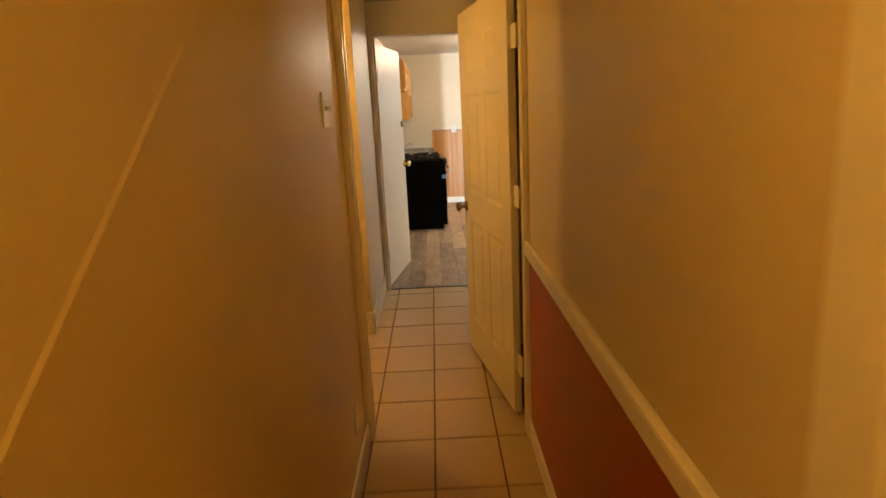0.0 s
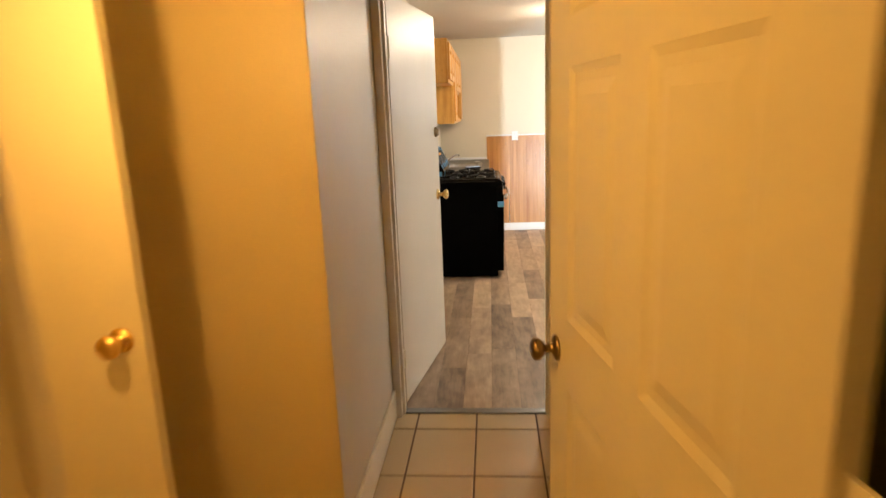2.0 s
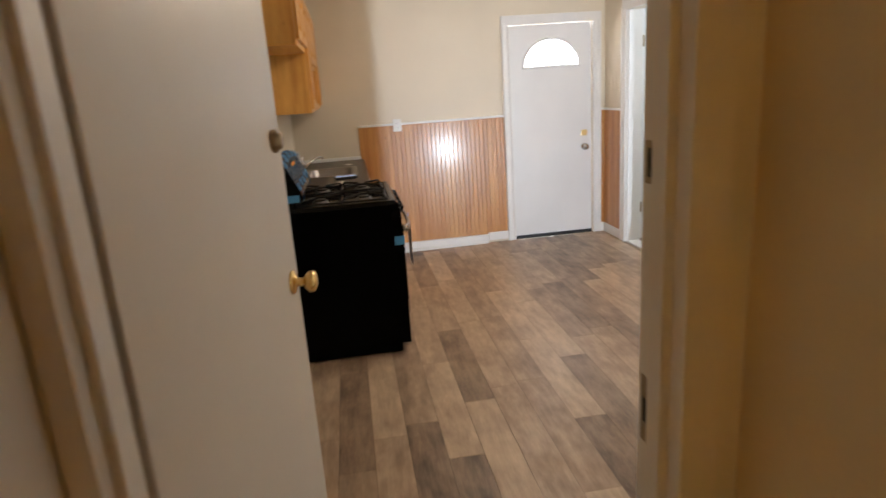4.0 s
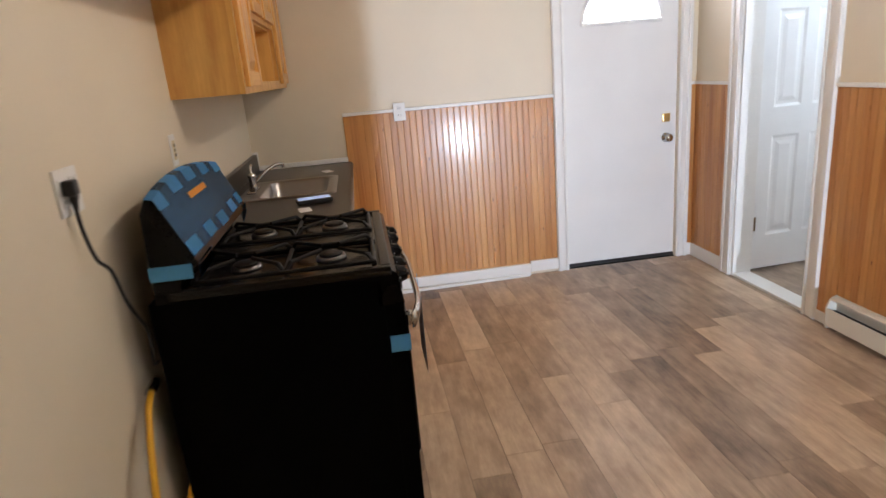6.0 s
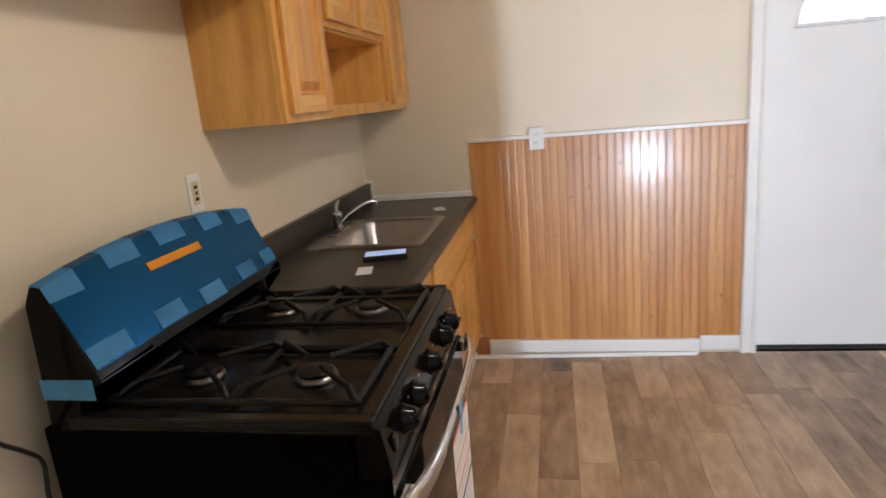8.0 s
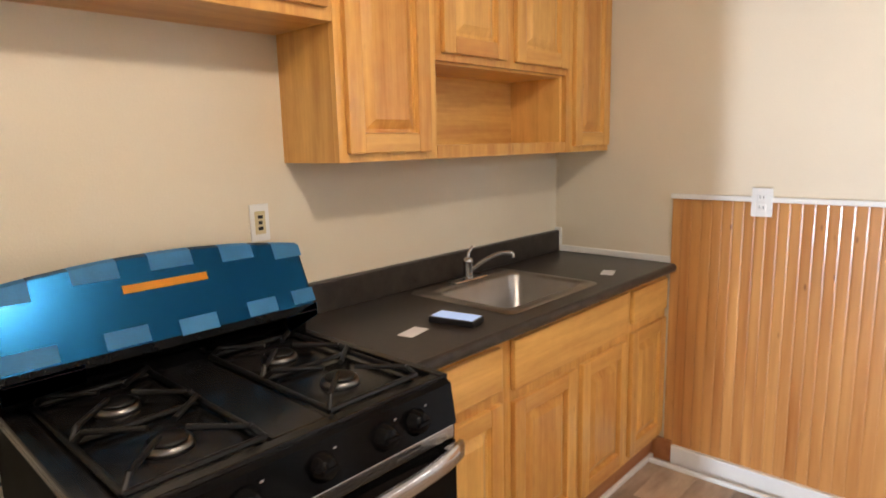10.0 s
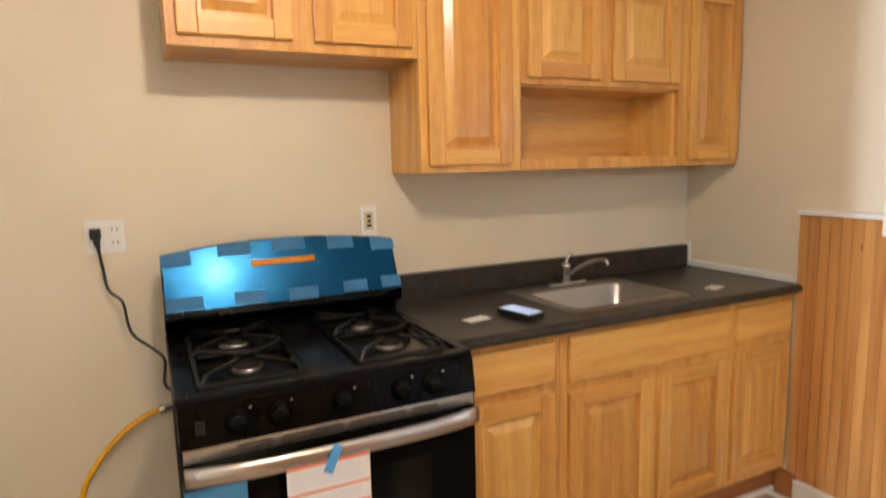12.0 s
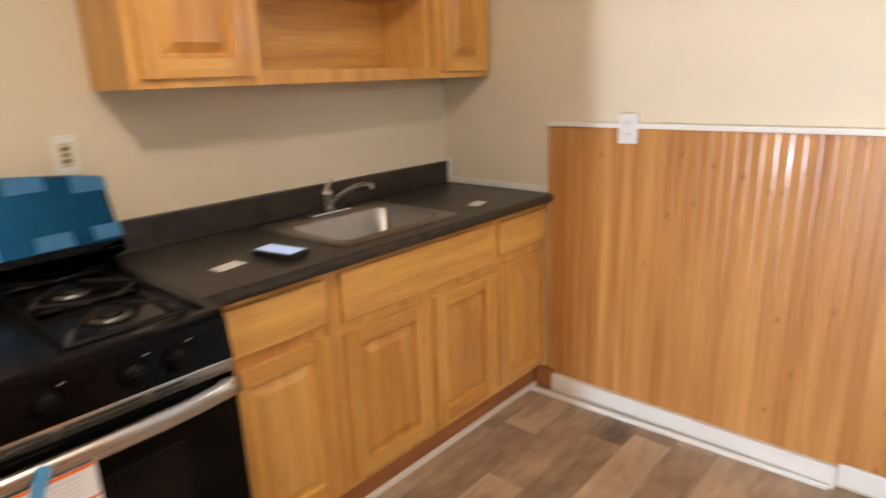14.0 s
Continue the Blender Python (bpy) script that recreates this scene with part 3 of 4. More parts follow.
for y in (0.0, 0.044):
    a = [bm.verts.new((x, y, z)) for x, z in arc]
    o = []
    for x, z in arc:
        s = min((BH - cz0) / max((z - cz0) / rz, 1e-6), (BW / 2) / max(abs(x - cx) / rx, 1e-6))
        o.append(bm.verts.new((cx + (x - cx) / rx * s if abs(x - cx) > 1e-6 else cx, y, cz0 + (z - cz0) / rz * s)))
    for k in range(outer_n):
        bm.faces.new((a[k], a[k + 1], o[k + 1], o[k]))
    bl, br = bm.verts.new((0, y, 0)), bm.verts.new((BW, y, 0))
    bm.faces.new((bl, br, o[0], a[0], a[-1], o[-1]))
for k in range(outer_n):
    p, q = arc[k], arc[k + 1]
    bm.faces.new([bm.verts.new(v) for v in ((p[0], 0, p[1]), (q[0], 0, q[1]), (q[0], 0.044, q[1]), (p[0], 0.044, p[1]))])
p, q = arc[-1], arc[0]
bm.faces.new([bm.verts.new(v) for v in ((p[0], 0, p[1]), (q[0], 0, q[1]), (q[0], 0.044, q[1]), (p[0], 0.044, p[1]))])
part("slab", bm, DOORW, bd)
bm = bmesh.new()
tube(bm, [(x, -0.004, z) for x, z in arc[::3]] + [(arc[-1][0], -0.004, arc[-1][1])], 0.012)
rod(bm, (cx - rx, -0.004, cz0), (cx + rx, -0.004, cz0), 0.012)
part("fanlight_frame", bm, DOORW, bd)
bm = bmesh.new()
for dx, dz in ((-0.09, 0.0), (0.09, 0.0)):
    rod(bm, (cx + dx * 0.3, 0.02, cz0), (cx + dx * 2.0, 0.02, cz0 + 0.17), 0.006)
part("muntin", bm, DOORW, bd)
bm = bmesh.new()
bm.faces.new([bm.verts.new((x, 0.022, z)) for x, z in arc])
pane = part("pane", bm, PANE, bd, "bright clear fan-shaped pane")
pane.visible_shadow = False
bm = lathe(bmesh.new(), ((0.032, 0), (0.032, 0.006), (0.012, 0.012), (0.012, 0.03), (0.026, 0.038), (0.029, 0.05), (0.02, 0.062)), Matrix.Translation((BW - 0.07, 0, 0.83)) @ pose(0, 0, 0, 90))
part("knob", bm, CHROME, bd, "satin steel knob", True)
bm = boxes((BW - 0.1, BW - 0.045, -0.012, 0, 0.935, 0.99), bevel=0.004)
part("deadbolt", bm, BRASS, bd, "square brass deadbolt")
part("sweep", boxes((0.0, BW, -0.006, 0.0, -0.015, 0.01)), DARKPLASTIC, bd, "dark door sweep")
solid("backdrop", boxes((-6, 10, 16, 16.1, -1, 8)), glowing("daylight_haze", (0.95, 0.97, 1.0), 14.0), "bright overcast daylight outside", "backdrop")


# ---- kitchen cabinets ----
def cabinet_door(parent, y0, y1, z0, z1, x, drawer=False, name="door"):
    """A raised-panel front in the plane x, facing +x: frame with a chamfered panel."""
    th, st = 0.019, 0.055
    if drawer:
        return part(name, boxes((x, x + th, y0, y1, z0, z1), bevel=0.006), OAKY, parent)
    bm = bmesh.new()
    prev = None
    for inset, dep in ((0.0, 0.015), (0.003, 0.003), (0.013, 0.003), (0.04, 0.0165), (0.042, 0.0165)):
        a0, a1, b0, b1 = y0 + st + inset, y1 - st - inset, z0 + st + inset, z1 - st - inset
        ring = [bm.verts.new((x + dep, a, b)) for a, b in ((a0, b0), (a1, b0), (a1, b1), (a0, b1))]
        if prev:
            for k in range(4):
                bm.faces.new((prev[k], prev[(k + 1) % 4], ring[(k + 1) % 4], ring[k]))
        prev = ring
    bm.faces.new(prev)
    d = part(name, bm, OAKZ, parent)
    for a0, a1 in ((y0, y0 + st), (y1 - st, y1)):
        part("stile", boxes((x, x + th, a0, a1, z0, z1), bevel=0.004), OAKZ, d)
    for b0, b1 in ((z0 + 0.001, z0 + st), (z1 - st, z1 - 0.001)):
        part("rail", boxes((x, x + th - 0.0005, y0 + st, y1 - st, b0, b1), bevel=0.003), OAKY, d)
    return d


def carcass(parent, y0, y1, z0, z1, x0, x1, open_top=False):
    t = 0.016
    part("side_panel", boxes((x0, x1, y0, y0 + t, z0, z1)), OAKZ, parent)
    part("side_panel", boxes((x0, x1, y1 - t, y1, z0, z1)), OAKZ, parent)
    part("bottom_panel", boxes((x0, x1, y0 + t, y1 - t, z0, z0 + t)), OAKY, parent)
    part("back_panel", boxes((x0, x0 + 0.006, y0 + t, y1 - t, z0 + t, z1 - t)), OAKY, parent)
    if not open_top:
        part("top_panel", boxes((x0, x1, y0 + t, y1 - t, z1 - t, z1)), OAKY, parent)


UX = -0.212   # back of the upper face frames
def upper(name, y0, y1, z0, z1, label, fronts, bars, shelves=()):
    c = thing(name, Matrix(), label, "wall cabinet", "wall cabinets")
    carcass(c, y0, y1, z0, z1, LEFT, UX)
    bm = bmesh.new()
    for b in bars:
        box(bm, UX, UX + 0.02, *b, bevel=0.001)
    part("face_frame", bm, OAKZ, c)
    for z in shelves:
        part("shelf", boxes((LEFT + 0.006, UX, y0 + 0.016, y1 - 0.016, z - 0.016, z)), OAKY, c)
    for f in fronts:
        cabinet_door(c, *f, UX + 0.02)
    return c


ZT = 2.13
upper("wall_cabinet", 8.25, 8.993, 1.757, ZT, "short honey maple wall cabinet with two raised-panel doors above the stove",
      ((8.277, 8.592, 1.787, 2.10), (8.655, 8.972, 1.787, 2.10)),
      ((8.25, 8.29, 1.757, ZT), (8.953, 8.993, 1.757, ZT), (8.58, 8.665, 1.757, ZT), (8.29, 8.58, 1.757, 1.795), (8.665, 8.953, 1.757, 1.795), (8.29, 8.58, 2.09, ZT), (8.665, 8.953, 2.09, ZT)))
upper("wall_cabinet", 8.995, 9.386, 1.388, ZT, "tall honey maple wall cabinet with one raised-panel door",
      ((9.022, 9.345, 1.412, 2.10),),
      ((8.995, 9.035, 1.388, ZT), (9.335, 9.386, 1.388, ZT), (9.035, 9.335, 1.388, 1.43), (9.035, 9.335, 2.085, ZT)))
upper("wall_cabinet", 9.387, 10.15, 1.388, ZT, "honey maple wall cabinet with two doors over an open shelf",
      ((9.412, 9.738, 1.715, 2.10), (9.797, 10.14, 1.715, 2.10)),
      ((9.387, 10.15, 1.388, 1.43), (9.387, 9.425, 1.692, ZT), (10.125, 10.15, 1.692, ZT), (9.725, 9.81, 1.73, ZT), (9.425, 10.125, 1.692, 1.73), (9.425, 9.725, 2.085, ZT), (9.81, 10.125, 2.085, ZT)), (1.43, 1.70))
upper("wall_cabinet", 10.151, 10.506, 1.388, ZT, "tall narrow honey maple wall cabinet in the corner",
      ((10.2, 10.49, 1.412, 2.10),),
      ((10.151, 10.21, 1.388, ZT), (10.48, 10.506, 1.388, ZT), (10.21, 10.48, 1.388, 1.43), (10.21, 10.48, 2.085, ZT)))

BX = 0.08     # back of the lower face frames
def lower(y0, y1, label, fronts, drawers, bars):
    c = thing("base_cabinet", Matrix(), label, "base cabinet", "base cabinets")
    carcass(c, y0, y1, 0.11, 0.865, LEFT + 0.01, BX, True)
    bm = bmesh.new()
    for b in bars:
        box(bm, BX, BX + 0.02, *b, bevel=0.001)
    part("face_frame", bm, OAKZ, c)
    for f in fronts:
        cabinet_door(c, *f, BX + 0.02)
    for f in drawers:
        cabinet_door(c, *f, BX + 0.02, True, "drawer_front")
    part("toe_kick", boxes((0.04, 0.07, y0, y1, 0, 0.11)), PINEKICK, c, "red-brown knotty pine toe kick")
    return c


lower(8.955, 9.34, "honey maple base cabinet with a drawer and door beside the stove", ((8.985, 9.312, 0.14, 0.672),), ((8.985, 9.312, 0.71, 0.845),),
      ((8.955, 9.0, 0.11, 0.865), (9.295, 9.34, 0.11, 0.865), (9.0, 9.295, 0.11, 0.155), (9.0, 9.295, 0.66, 0.72), (9.0, 9.295, 0.835, 0.865)))
lower(9.342, 10.14, "honey maple sink base cabinet with two doors", ((9.372, 9.735, 0.14, 0.655), (9.778, 10.125, 0.14, 0.655)), ((9.372, 10.125, 0.69, 0.85),),
      ((9.342, 9.385, 0.11, 0.865), (10.11, 10.14, 0.11, 0.865), (9.72, 9.79, 0.155, 0.64), (9.385, 10.11, 0.11, 0.155), (9.385, 10.11, 0.64, 0.70), (9.385, 10.11, 0.84, 0.865)))
lower(10.142, 10.506, "narrow honey maple base cabinet with a drawer in the corner", ((10.165, 10.485, 0.14, 0.672),), ((10.165, 10.485, 0.71, 0.845),),
      ((10.142, 10.18, 0.11, 0.865), (10.47, 10.506, 0.11, 0.865), (10.18, 10.47, 0.11, 0.155), (10.18, 10.47, 0.66, 0.72), (10.18, 10.47, 0.835, 0.865)))

# counter with the sink's hole
SX0, SX1, SY0, SY1 = -0.385, 0.055, 9.44, 9.97
ct = thing("countertop", Matrix(), "dark slate laminate countertop with backsplash", "countertop")
bm = boxes((LEFT + 0.002, SX0, 8.945, FAR, 0.868, 0.905), (SX1, 0.13, 8.945, FAR, 0.868, 0.905), (SX0, SX1, 8.945, SY0, 0.868, 0.905), (SX0, SX1, SY1, FAR, 0.868, 0.905))
rod(bm, (0.128, 8.945, 0.887), (0.128, FAR, 0.887), 0.0185, 16)
part("worktop", bm, LAMINATE, ct)
part("backsplash", boxes((LEFT + 0.002, LEFT + 0.03, 8.945, FAR - 0.016, 0.905, 1.008), bevel=0.006), LAMINATE, ct)
part("raw_edge", boxes((0.02, 0.126, 8.9425, 8.945, 0.87, 0.9)), RAW, ct, "chipped bare particle board end")

sk = thing("sink", place((SX0 + SX1) / 2, (SY0 + SY1) / 2, 0.905), "stainless steel drop-in kitchen sink", "sink")
hx, hy = (SX1 - SX0) / 2, (SY1 - SY0) / 2
bm = bmesh.new()
def ring(x0, x1, y0, y1, z, r, n=6):
    out = []
    for cx, cy, a0 in ((x1 - r, y1 - r, 0), (x0 + r, y1 - r, 90), (x0 + r, y0 + r, 180), (x1 - r, y0 + r, 270)):
        for k in range(n + 1):
            a = radians(a0 + 90 * k / n)
            out.append(bm.verts.new((cx + r * math.cos(a), cy + r * math.sin(a), z)))
    return out
loops = [ring(-hx - 0.012, hx + 0.012, -hy - 0.012, hy + 0.012, 0.0015, 0.03), ring(-hx - 0.006, hx + 0.006, -hy - 0.006, hy + 0.006, 0.006, 0.03),
         ring(-hx + 0.085, hx - 0.03, -hy + 0.03, hy - 0.03, 0.005, 0.05), ring(-hx + 0.092, hx - 0.037, -hy + 0.037, hy - 0.037, -0.006, 0.05),
         ring(-hx + 0.1, hx - 0.045, -hy + 0.045, hy - 0.045, -0.14, 0.05), ring(-hx + 0.12, hx - 0.065, -hy + 0.065, hy - 0.065, -0.158, 0.04), ring(-0.01, 0.06, -0.04, 0.04, -0.163, 0.034)]
for p, q in zip(loops, loops[1:]):
    for k in range(len(p)):
        bm.faces.new((p[k], p[(k + 1) % len(p)], q[(k + 1) % len(p)], q[k]))
bm.faces.new(loops[-1])
part("basin", bm, SINKSTEEL, sk, smooth=True)
bm = lathe(bmesh.new(), ((0.042, 0), (0.04, 0.003), (0.03, 0.003), (0.028, -0.002), (0.01, -0.002)), Matrix.Translation((0.025, 0, -0.162)))
part("drain", bm, CHROME, sk, "chrome drain")
fc = thing("faucet", place(-0.345, 9.705, 0.911) @ Matrix.Scale(0.86, 4), "chrome single-lever kitchen faucet", "faucet")
part("base_plate", boxes((-0.025, 0.025, -0.11, 0.11, 0, 0.012), bevel=0.005), CHROME, fc)
part("body", lathe(bmesh.new(), ((0.026, 0.01), (0.022, 0.03), (0.02, 0.075), (0.024, 0.085), (0.02, 0.1), (0.01, 0.106)), Matrix()), CHROME, fc, smooth=True)
part("spout", tube(bmesh.new(), ((0.015, 0.008, 0.05), (0.06, 0.035, 0.09), (0.12, 0.075, 0.125), (0.165, 0.10, 0.128), (0.172, 0.104, 0.108)), 0.0095, 10), CHROME, fc, smooth=True)
part("lever", tube(bmesh.new(), ((0, 0, 0.1), (-0.005, 0.012, 0.125), (0.0, 0.035, 0.15)), 0.0075), CHROME, fc, smooth=True)

# ---- stove ----
SY, SW = 8.188, 0.744
st = thing("gas_range", place(-0.40, SY, 0), "black and stainless gas range with blue film and tape still on", "stove")
part("body", boxes((0.0, 0.615, 0, SW, 0.012, 0.885), bevel=0.004), SIDEBLACK, st)
for x in (0.05, 0.55):
    for y in (0.05, SW - 0.05):
        part("foot", rod(bmesh.new(), (x, y, 0), (x, y, 0.035), 0.018), DARKPLASTIC, st)
# cooktop: a tray with a raised lip
bm = boxes((0.06, 0.645, -0.004, SW + 0.004, 0.886, 0.902), bevel=0.005)
ck = part("cooktop", bm, COOKTOP, st)
for r in ((0.06, 0.645, -0.004, 0.022), (0.06, 0.645, SW - 0.022, SW + 0.004), (0.06, 0.085, 0.022, SW - 0.022), (0.615, 0.645, 0.022, SW - 0.022)):
    part("rim", boxes((*r, 0.9, 0.912), bevel=0.004), COOKTOP, ck)
part("centre_panel", boxes((0.087, 0.613, 0.31, 0.435, 0.9, 0.91), bevel=0.006), COOKTOP, ck)
for gy in (0.055, 0.445):
    gw = 0.245
    bm = bmesh.new()
    a, b, zt = 0.105, 0.60, 0.936
    corners = ((a, gy), (b, gy), (b, gy + gw), (a, gy + gw))
    for p, q in zip(corners, corners[1:] + corners[:1]):
        rod(bm, (*p, 0.914), (*q, 0.914), 0.0068, 8)
    m2 = (a + b) / 2
    rod(bm, (m2, gy, 0.914), (m2, gy + gw, 0.914), 0.0068, 8)
    for c0, c1 in ((a, m2), (m2, b)):
        cxm, cym = (c0 + c1) / 2, gy + gw / 2
        for ex, ey in ((c0, gy), (c1, gy), (c0, gy + gw), (c1, gy + gw)):
            ux, uy = cxm + (ex - cxm) * 0.2, cym + (ey - cym) * 0.2
            kx, ky = cxm + (ex - cxm) * 0.86, cym + (ey - cym) * 0.86
            rod(bm, (ex, ey, 0.912), (kx, ky, zt), 0.0066, 8)
            rod(bm, (kx, ky, zt), (ux, uy, zt + 0.003), 0.0062, 8)
    part("grate", bm, IRON, ck, "black cast iron grate")
    for c in ((a + m2) / 2, (m2 + b) / 2):
        bn = lathe(bmesh.new(), ((0.046, 0.0), (0.044, 0.006), (0.041, 0.013), (0.034, 0.013)), Matrix.Translation((c, gy + gw / 2, 0.902)))
        bo = part("burner", bn, ALU, ck, "aluminium burner ring", True)
        part("cap", lathe(bmesh.new(), ((0.034, 0.0), (0.036, 0.004), (0.03, 0.008), (0.012, 0.009)), Matrix.Translation((c, gy + gw / 2, 0.915))), IRON, bo, "black burner cap", True)
# control panel: sloped front
bm = bmesh.new()
pr = ((0.60, 0.90), (0.645, 0.90), (0.657, 0.893), (0.672, 0.80), (0.60, 0.80))
s0 = [bm.verts.new((x, 0.0, z)) for x, z in pr]
s1 = [bm.verts.new((x, SW, z)) for x, z in pr]
for k in range(5):
    bm.faces.new((s0[k], s0[(k + 1) % 5], s1[(k + 1) % 5], s1[k]))
bm.faces.new(s0), bm.faces.new(s1[::-1])
cp = part("control_panel", bm, BLACK, st)
for y in (0.125, 0.22, 0.375, 0.53, 0.62):
    mm = Matrix.Translation((0.662, y, 0.845)) @ pose(0, 0, 0, 0, 82)
    kn = part("knob", lathe(bmesh.new(), ((0.030, 0.0), (0.030, 0.006), (0.025, 0.011), (0.021, 0.026), (0.015, 0.031)), mm, 20), BLACK, cp, "black control knob", True)
    bm = boxes((-0.005, 0.005, -0.019, 0.019, 0.024, 0.036), bevel=0.003)
    bmesh.ops.transform(bm, matrix=mm, verts=bm.verts)
    part("grip", bm, BLACK, kn)
    bm = boxes((0.6665, 0.668, y + 0.027, y + 0.033, 0.872, 0.875))
    part("marking", bm, GREYINK, cp, "pale printed mark")
part("switch", boxes((0.664, 0.6705, 0.035, 0.055, 0.83, 0.86), bevel=0.002), DARKPLASTIC, cp)
# vent trim
bm = boxes((0.60, 0.668, 0.0045, SW - 0.0045, 0.765, 0.798), bevel=0.003)
vt = part("vent_trim", bm, STEEL, st, "stainless vent trim with slots")
for y0, y1 in ((0.12, 0.2), (0.22, 0.37), (0.39, 0.54), (0.56, 0.63)):
    for z in (0.776, 0.787):
        part("slot", boxes((0.667, 0.6686, y0, y1, z - 0.0025, z + 0.0025)), DARK, vt)
for y in (0.0022, SW - 0.0038):
    part("side_edge", boxes((0.612, 0.6675, y, y + 0.0016, 0.062, 0.8)), SIDEBLACK, st, "black painted end panel")
# oven door
od = part("oven_door", boxes((0.616, 0.675, 0.004, SW - 0.004, 0.325, 0.762), bevel=0.005), GLASSBLACK, st, "black glass oven door")
part("window", boxes((0.675, 0.6758, 0.14, SW - 0.14, 0.42, 0.66)), surface("oven_window", (0.003, 0.003, 0.003), 0.08, vary=0.1, wear=0.01, gloss=0.2), od)
part("bottom_trim", boxes((0.616, 0.677, 0.0045, SW - 0.0045, 0.245, 0.323), bevel=0.004), STEEL, od, "brushed stainless strip")
part("badge", rod(bmesh.new(), (0.677, SW / 2, 0.285), (0.68, SW / 2, 0.285), 0.016, 20), CHROME, od, "round badge")
# handle: a flat, slightly bowed bar on two end blocks
bm = bmesh.new()
prev = None
for k in range(21):
    u = k / 10 - 1
    x = 0.686 + 0.03 * (1 - u ** 4)
    y = SW / 2 + u * (SW / 2 - 0.004)
    h = 0.021 + 0.002 * u * u
    row = [bm.verts.new((x + a, y, 0.744 + b * h)) for a, b in ((0, -1), (0.009, -0.95), (0.013, -0.6), (0.014, 0.5), (0.009, 0.95), (0, 1))]
    if prev:
        for j in range(6):
            bm.faces.new((prev[j], prev[(j + 1) % 6], row[(j + 1) % 6], row[j]))
    else:
        bm.faces.new(row)
    prev = row
bm.faces.new(prev[::-1])
for y in (0.006, SW - 0.05):
    box(bm, 0.674, 0.692, y, y + 0.044, 0.728, 0.76, bevel=0.004)
part("handle", bm, STEEL, od, "bowed flat stainless steel handle", True)
part("drawer", boxes((0.60, 0.666, 0.0045, SW - 0.0045, 0.06, 0.238), bevel=0.004), STEEL, st, "stainless storage drawer")
# back guard with an arched, leaning front
def guard_z(y):
    return 1.185 - 0.028 * ((y - SW / 2) / (SW / 2)) ** 2
def guard_x(z):
    return 0.15 - 0.47 * (z - 0.98) if z > 0.98 else 0.085 + 0.065 * max((z - 0.90) / 0.08, 0) ** 3
n = 24
bm = bmesh.new()
prof = (0.88, 0.94, 0.965, 0.98, 1.0, 1.06, 1.12, None)
cols = []
for k in range(n + 1):
    y = SW * k / n
    col = []
    for z in prof:
        zz = guard_z(y) if z is None else z
        col.append(bm.verts.new((guard_x(zz), y, zz)))
    zt = guard_z(y)
    col.append(bm.verts.new((guard_x(zt) - 0.02, y, zt + 0.004)))
    col.append(bm.verts.new((0.03, y, zt - 0.03)))
    col.append(bm.verts.new((0.02, y, 0.88)))
    cols.append(col)
for p, q in zip(cols, cols[1:]):
    for j in range(len(p)):
        bm.faces.new((p[j], p[(j + 1) % len(p)], q[(j + 1) % len(p)], q[j]))
bm.faces.new(cols[0]), bm.faces.new(cols[-1][::-1])
bg = part("back_guard", bm, BLACK, st)
def on_guard(name, y0, y1, z0, z1, lift, material, label, top=False):
    """A sheet stuck on the guard's leaning face; top: it folds over the arched edge."""
    bm = bmesh.new()
    steps = 8
    grid = []
    for k in range(steps + 1):
        y = y0 + (y1 - y0) * k / steps
        zb = z0
        ze = guard_z(y) + 0.002 if top else z1
        row = [(guard_x(zb + (ze - zb) * j / 4) + lift, y, zb + (ze - zb) * j / 4) for j in range(5)]
        if top:
            row.append((row[-1][0] - 0.022, y, ze + 0.004))
        grid.append([bm.verts.new(v) for v in row])
    for p, q in zip(grid, grid[1:]):
        for j in range(len(p) - 1):
            bm.faces.new((p[j], p[j + 1], q[j + 1], q[j]))
    bmesh.ops.solidify(bm, geom=bm.faces[:], thickness=-0.0006)
    return part(name, bm, material, bg, label)
on_guard("film", 0.004, SW - 0.004, 1.0, 1.1, 0.0012, FILM, "blue protective film", True)
for y0, y1 in ((0.0, 0.085), (0.165, 0.265), (0.335, 0.44), (0.515, 0.605), (0.665, 0.750)):
    on_guard("tape_strip", y0, y1, guard_z((y0 + y1) / 2) - 0.033, 0, 0.0024, TAPE, "strip of blue masking tape", True)
for y0, y1, z in ((0.004, 0.11, 1.004), (0.2, 0.295, 1.004), (0.365, 0.46, 0.998), (0.545, 0.63, 1.003), (0.68, 0.750, 1.006)):
    on_guard("tape_strip", y0, y1, z, z + 0.036, 0.0024, TAPE, "strip of blue masking tape")
on_guard("sticker", 0.262, 0.465, 1.112, 1.130, 0.0032, ORANGE, "orange paper sticker")
for y0, y1, tip in ((-0.002, 0.15, 0.0), (0.645, SW + 0.002, 0.026)):
    bm = bmesh.new()
    lo = [bm.verts.new((0.149, y, z)) for y, z in ((y0 + tip * 0.3, 0.945 - tip * 0.3), (y1, 0.95 + tip * 0.6), (y1, 0.99 + tip * 0.5), (y0, 0.985 - tip * 0.4))]
    bm.faces.new(lo)
    bmesh.ops.solidify(bm, geom=bm.faces[:], thickness=-0.0008)
    part("tape_strip", bm, TAPE, bg, "loose strip of blue masking tape")
part("tape_strip", boxes((0.02, 0.13, -0.0018, -0.001, 0.945, 0.985)), TAPE, bg, "blue tape wrapped round the guard's side")
part("tape_strip", boxes((0.6765, 0.6772, 0.0, 0.135, 0.655, 0.705)), TAPE, od, "strip of blue masking tape")
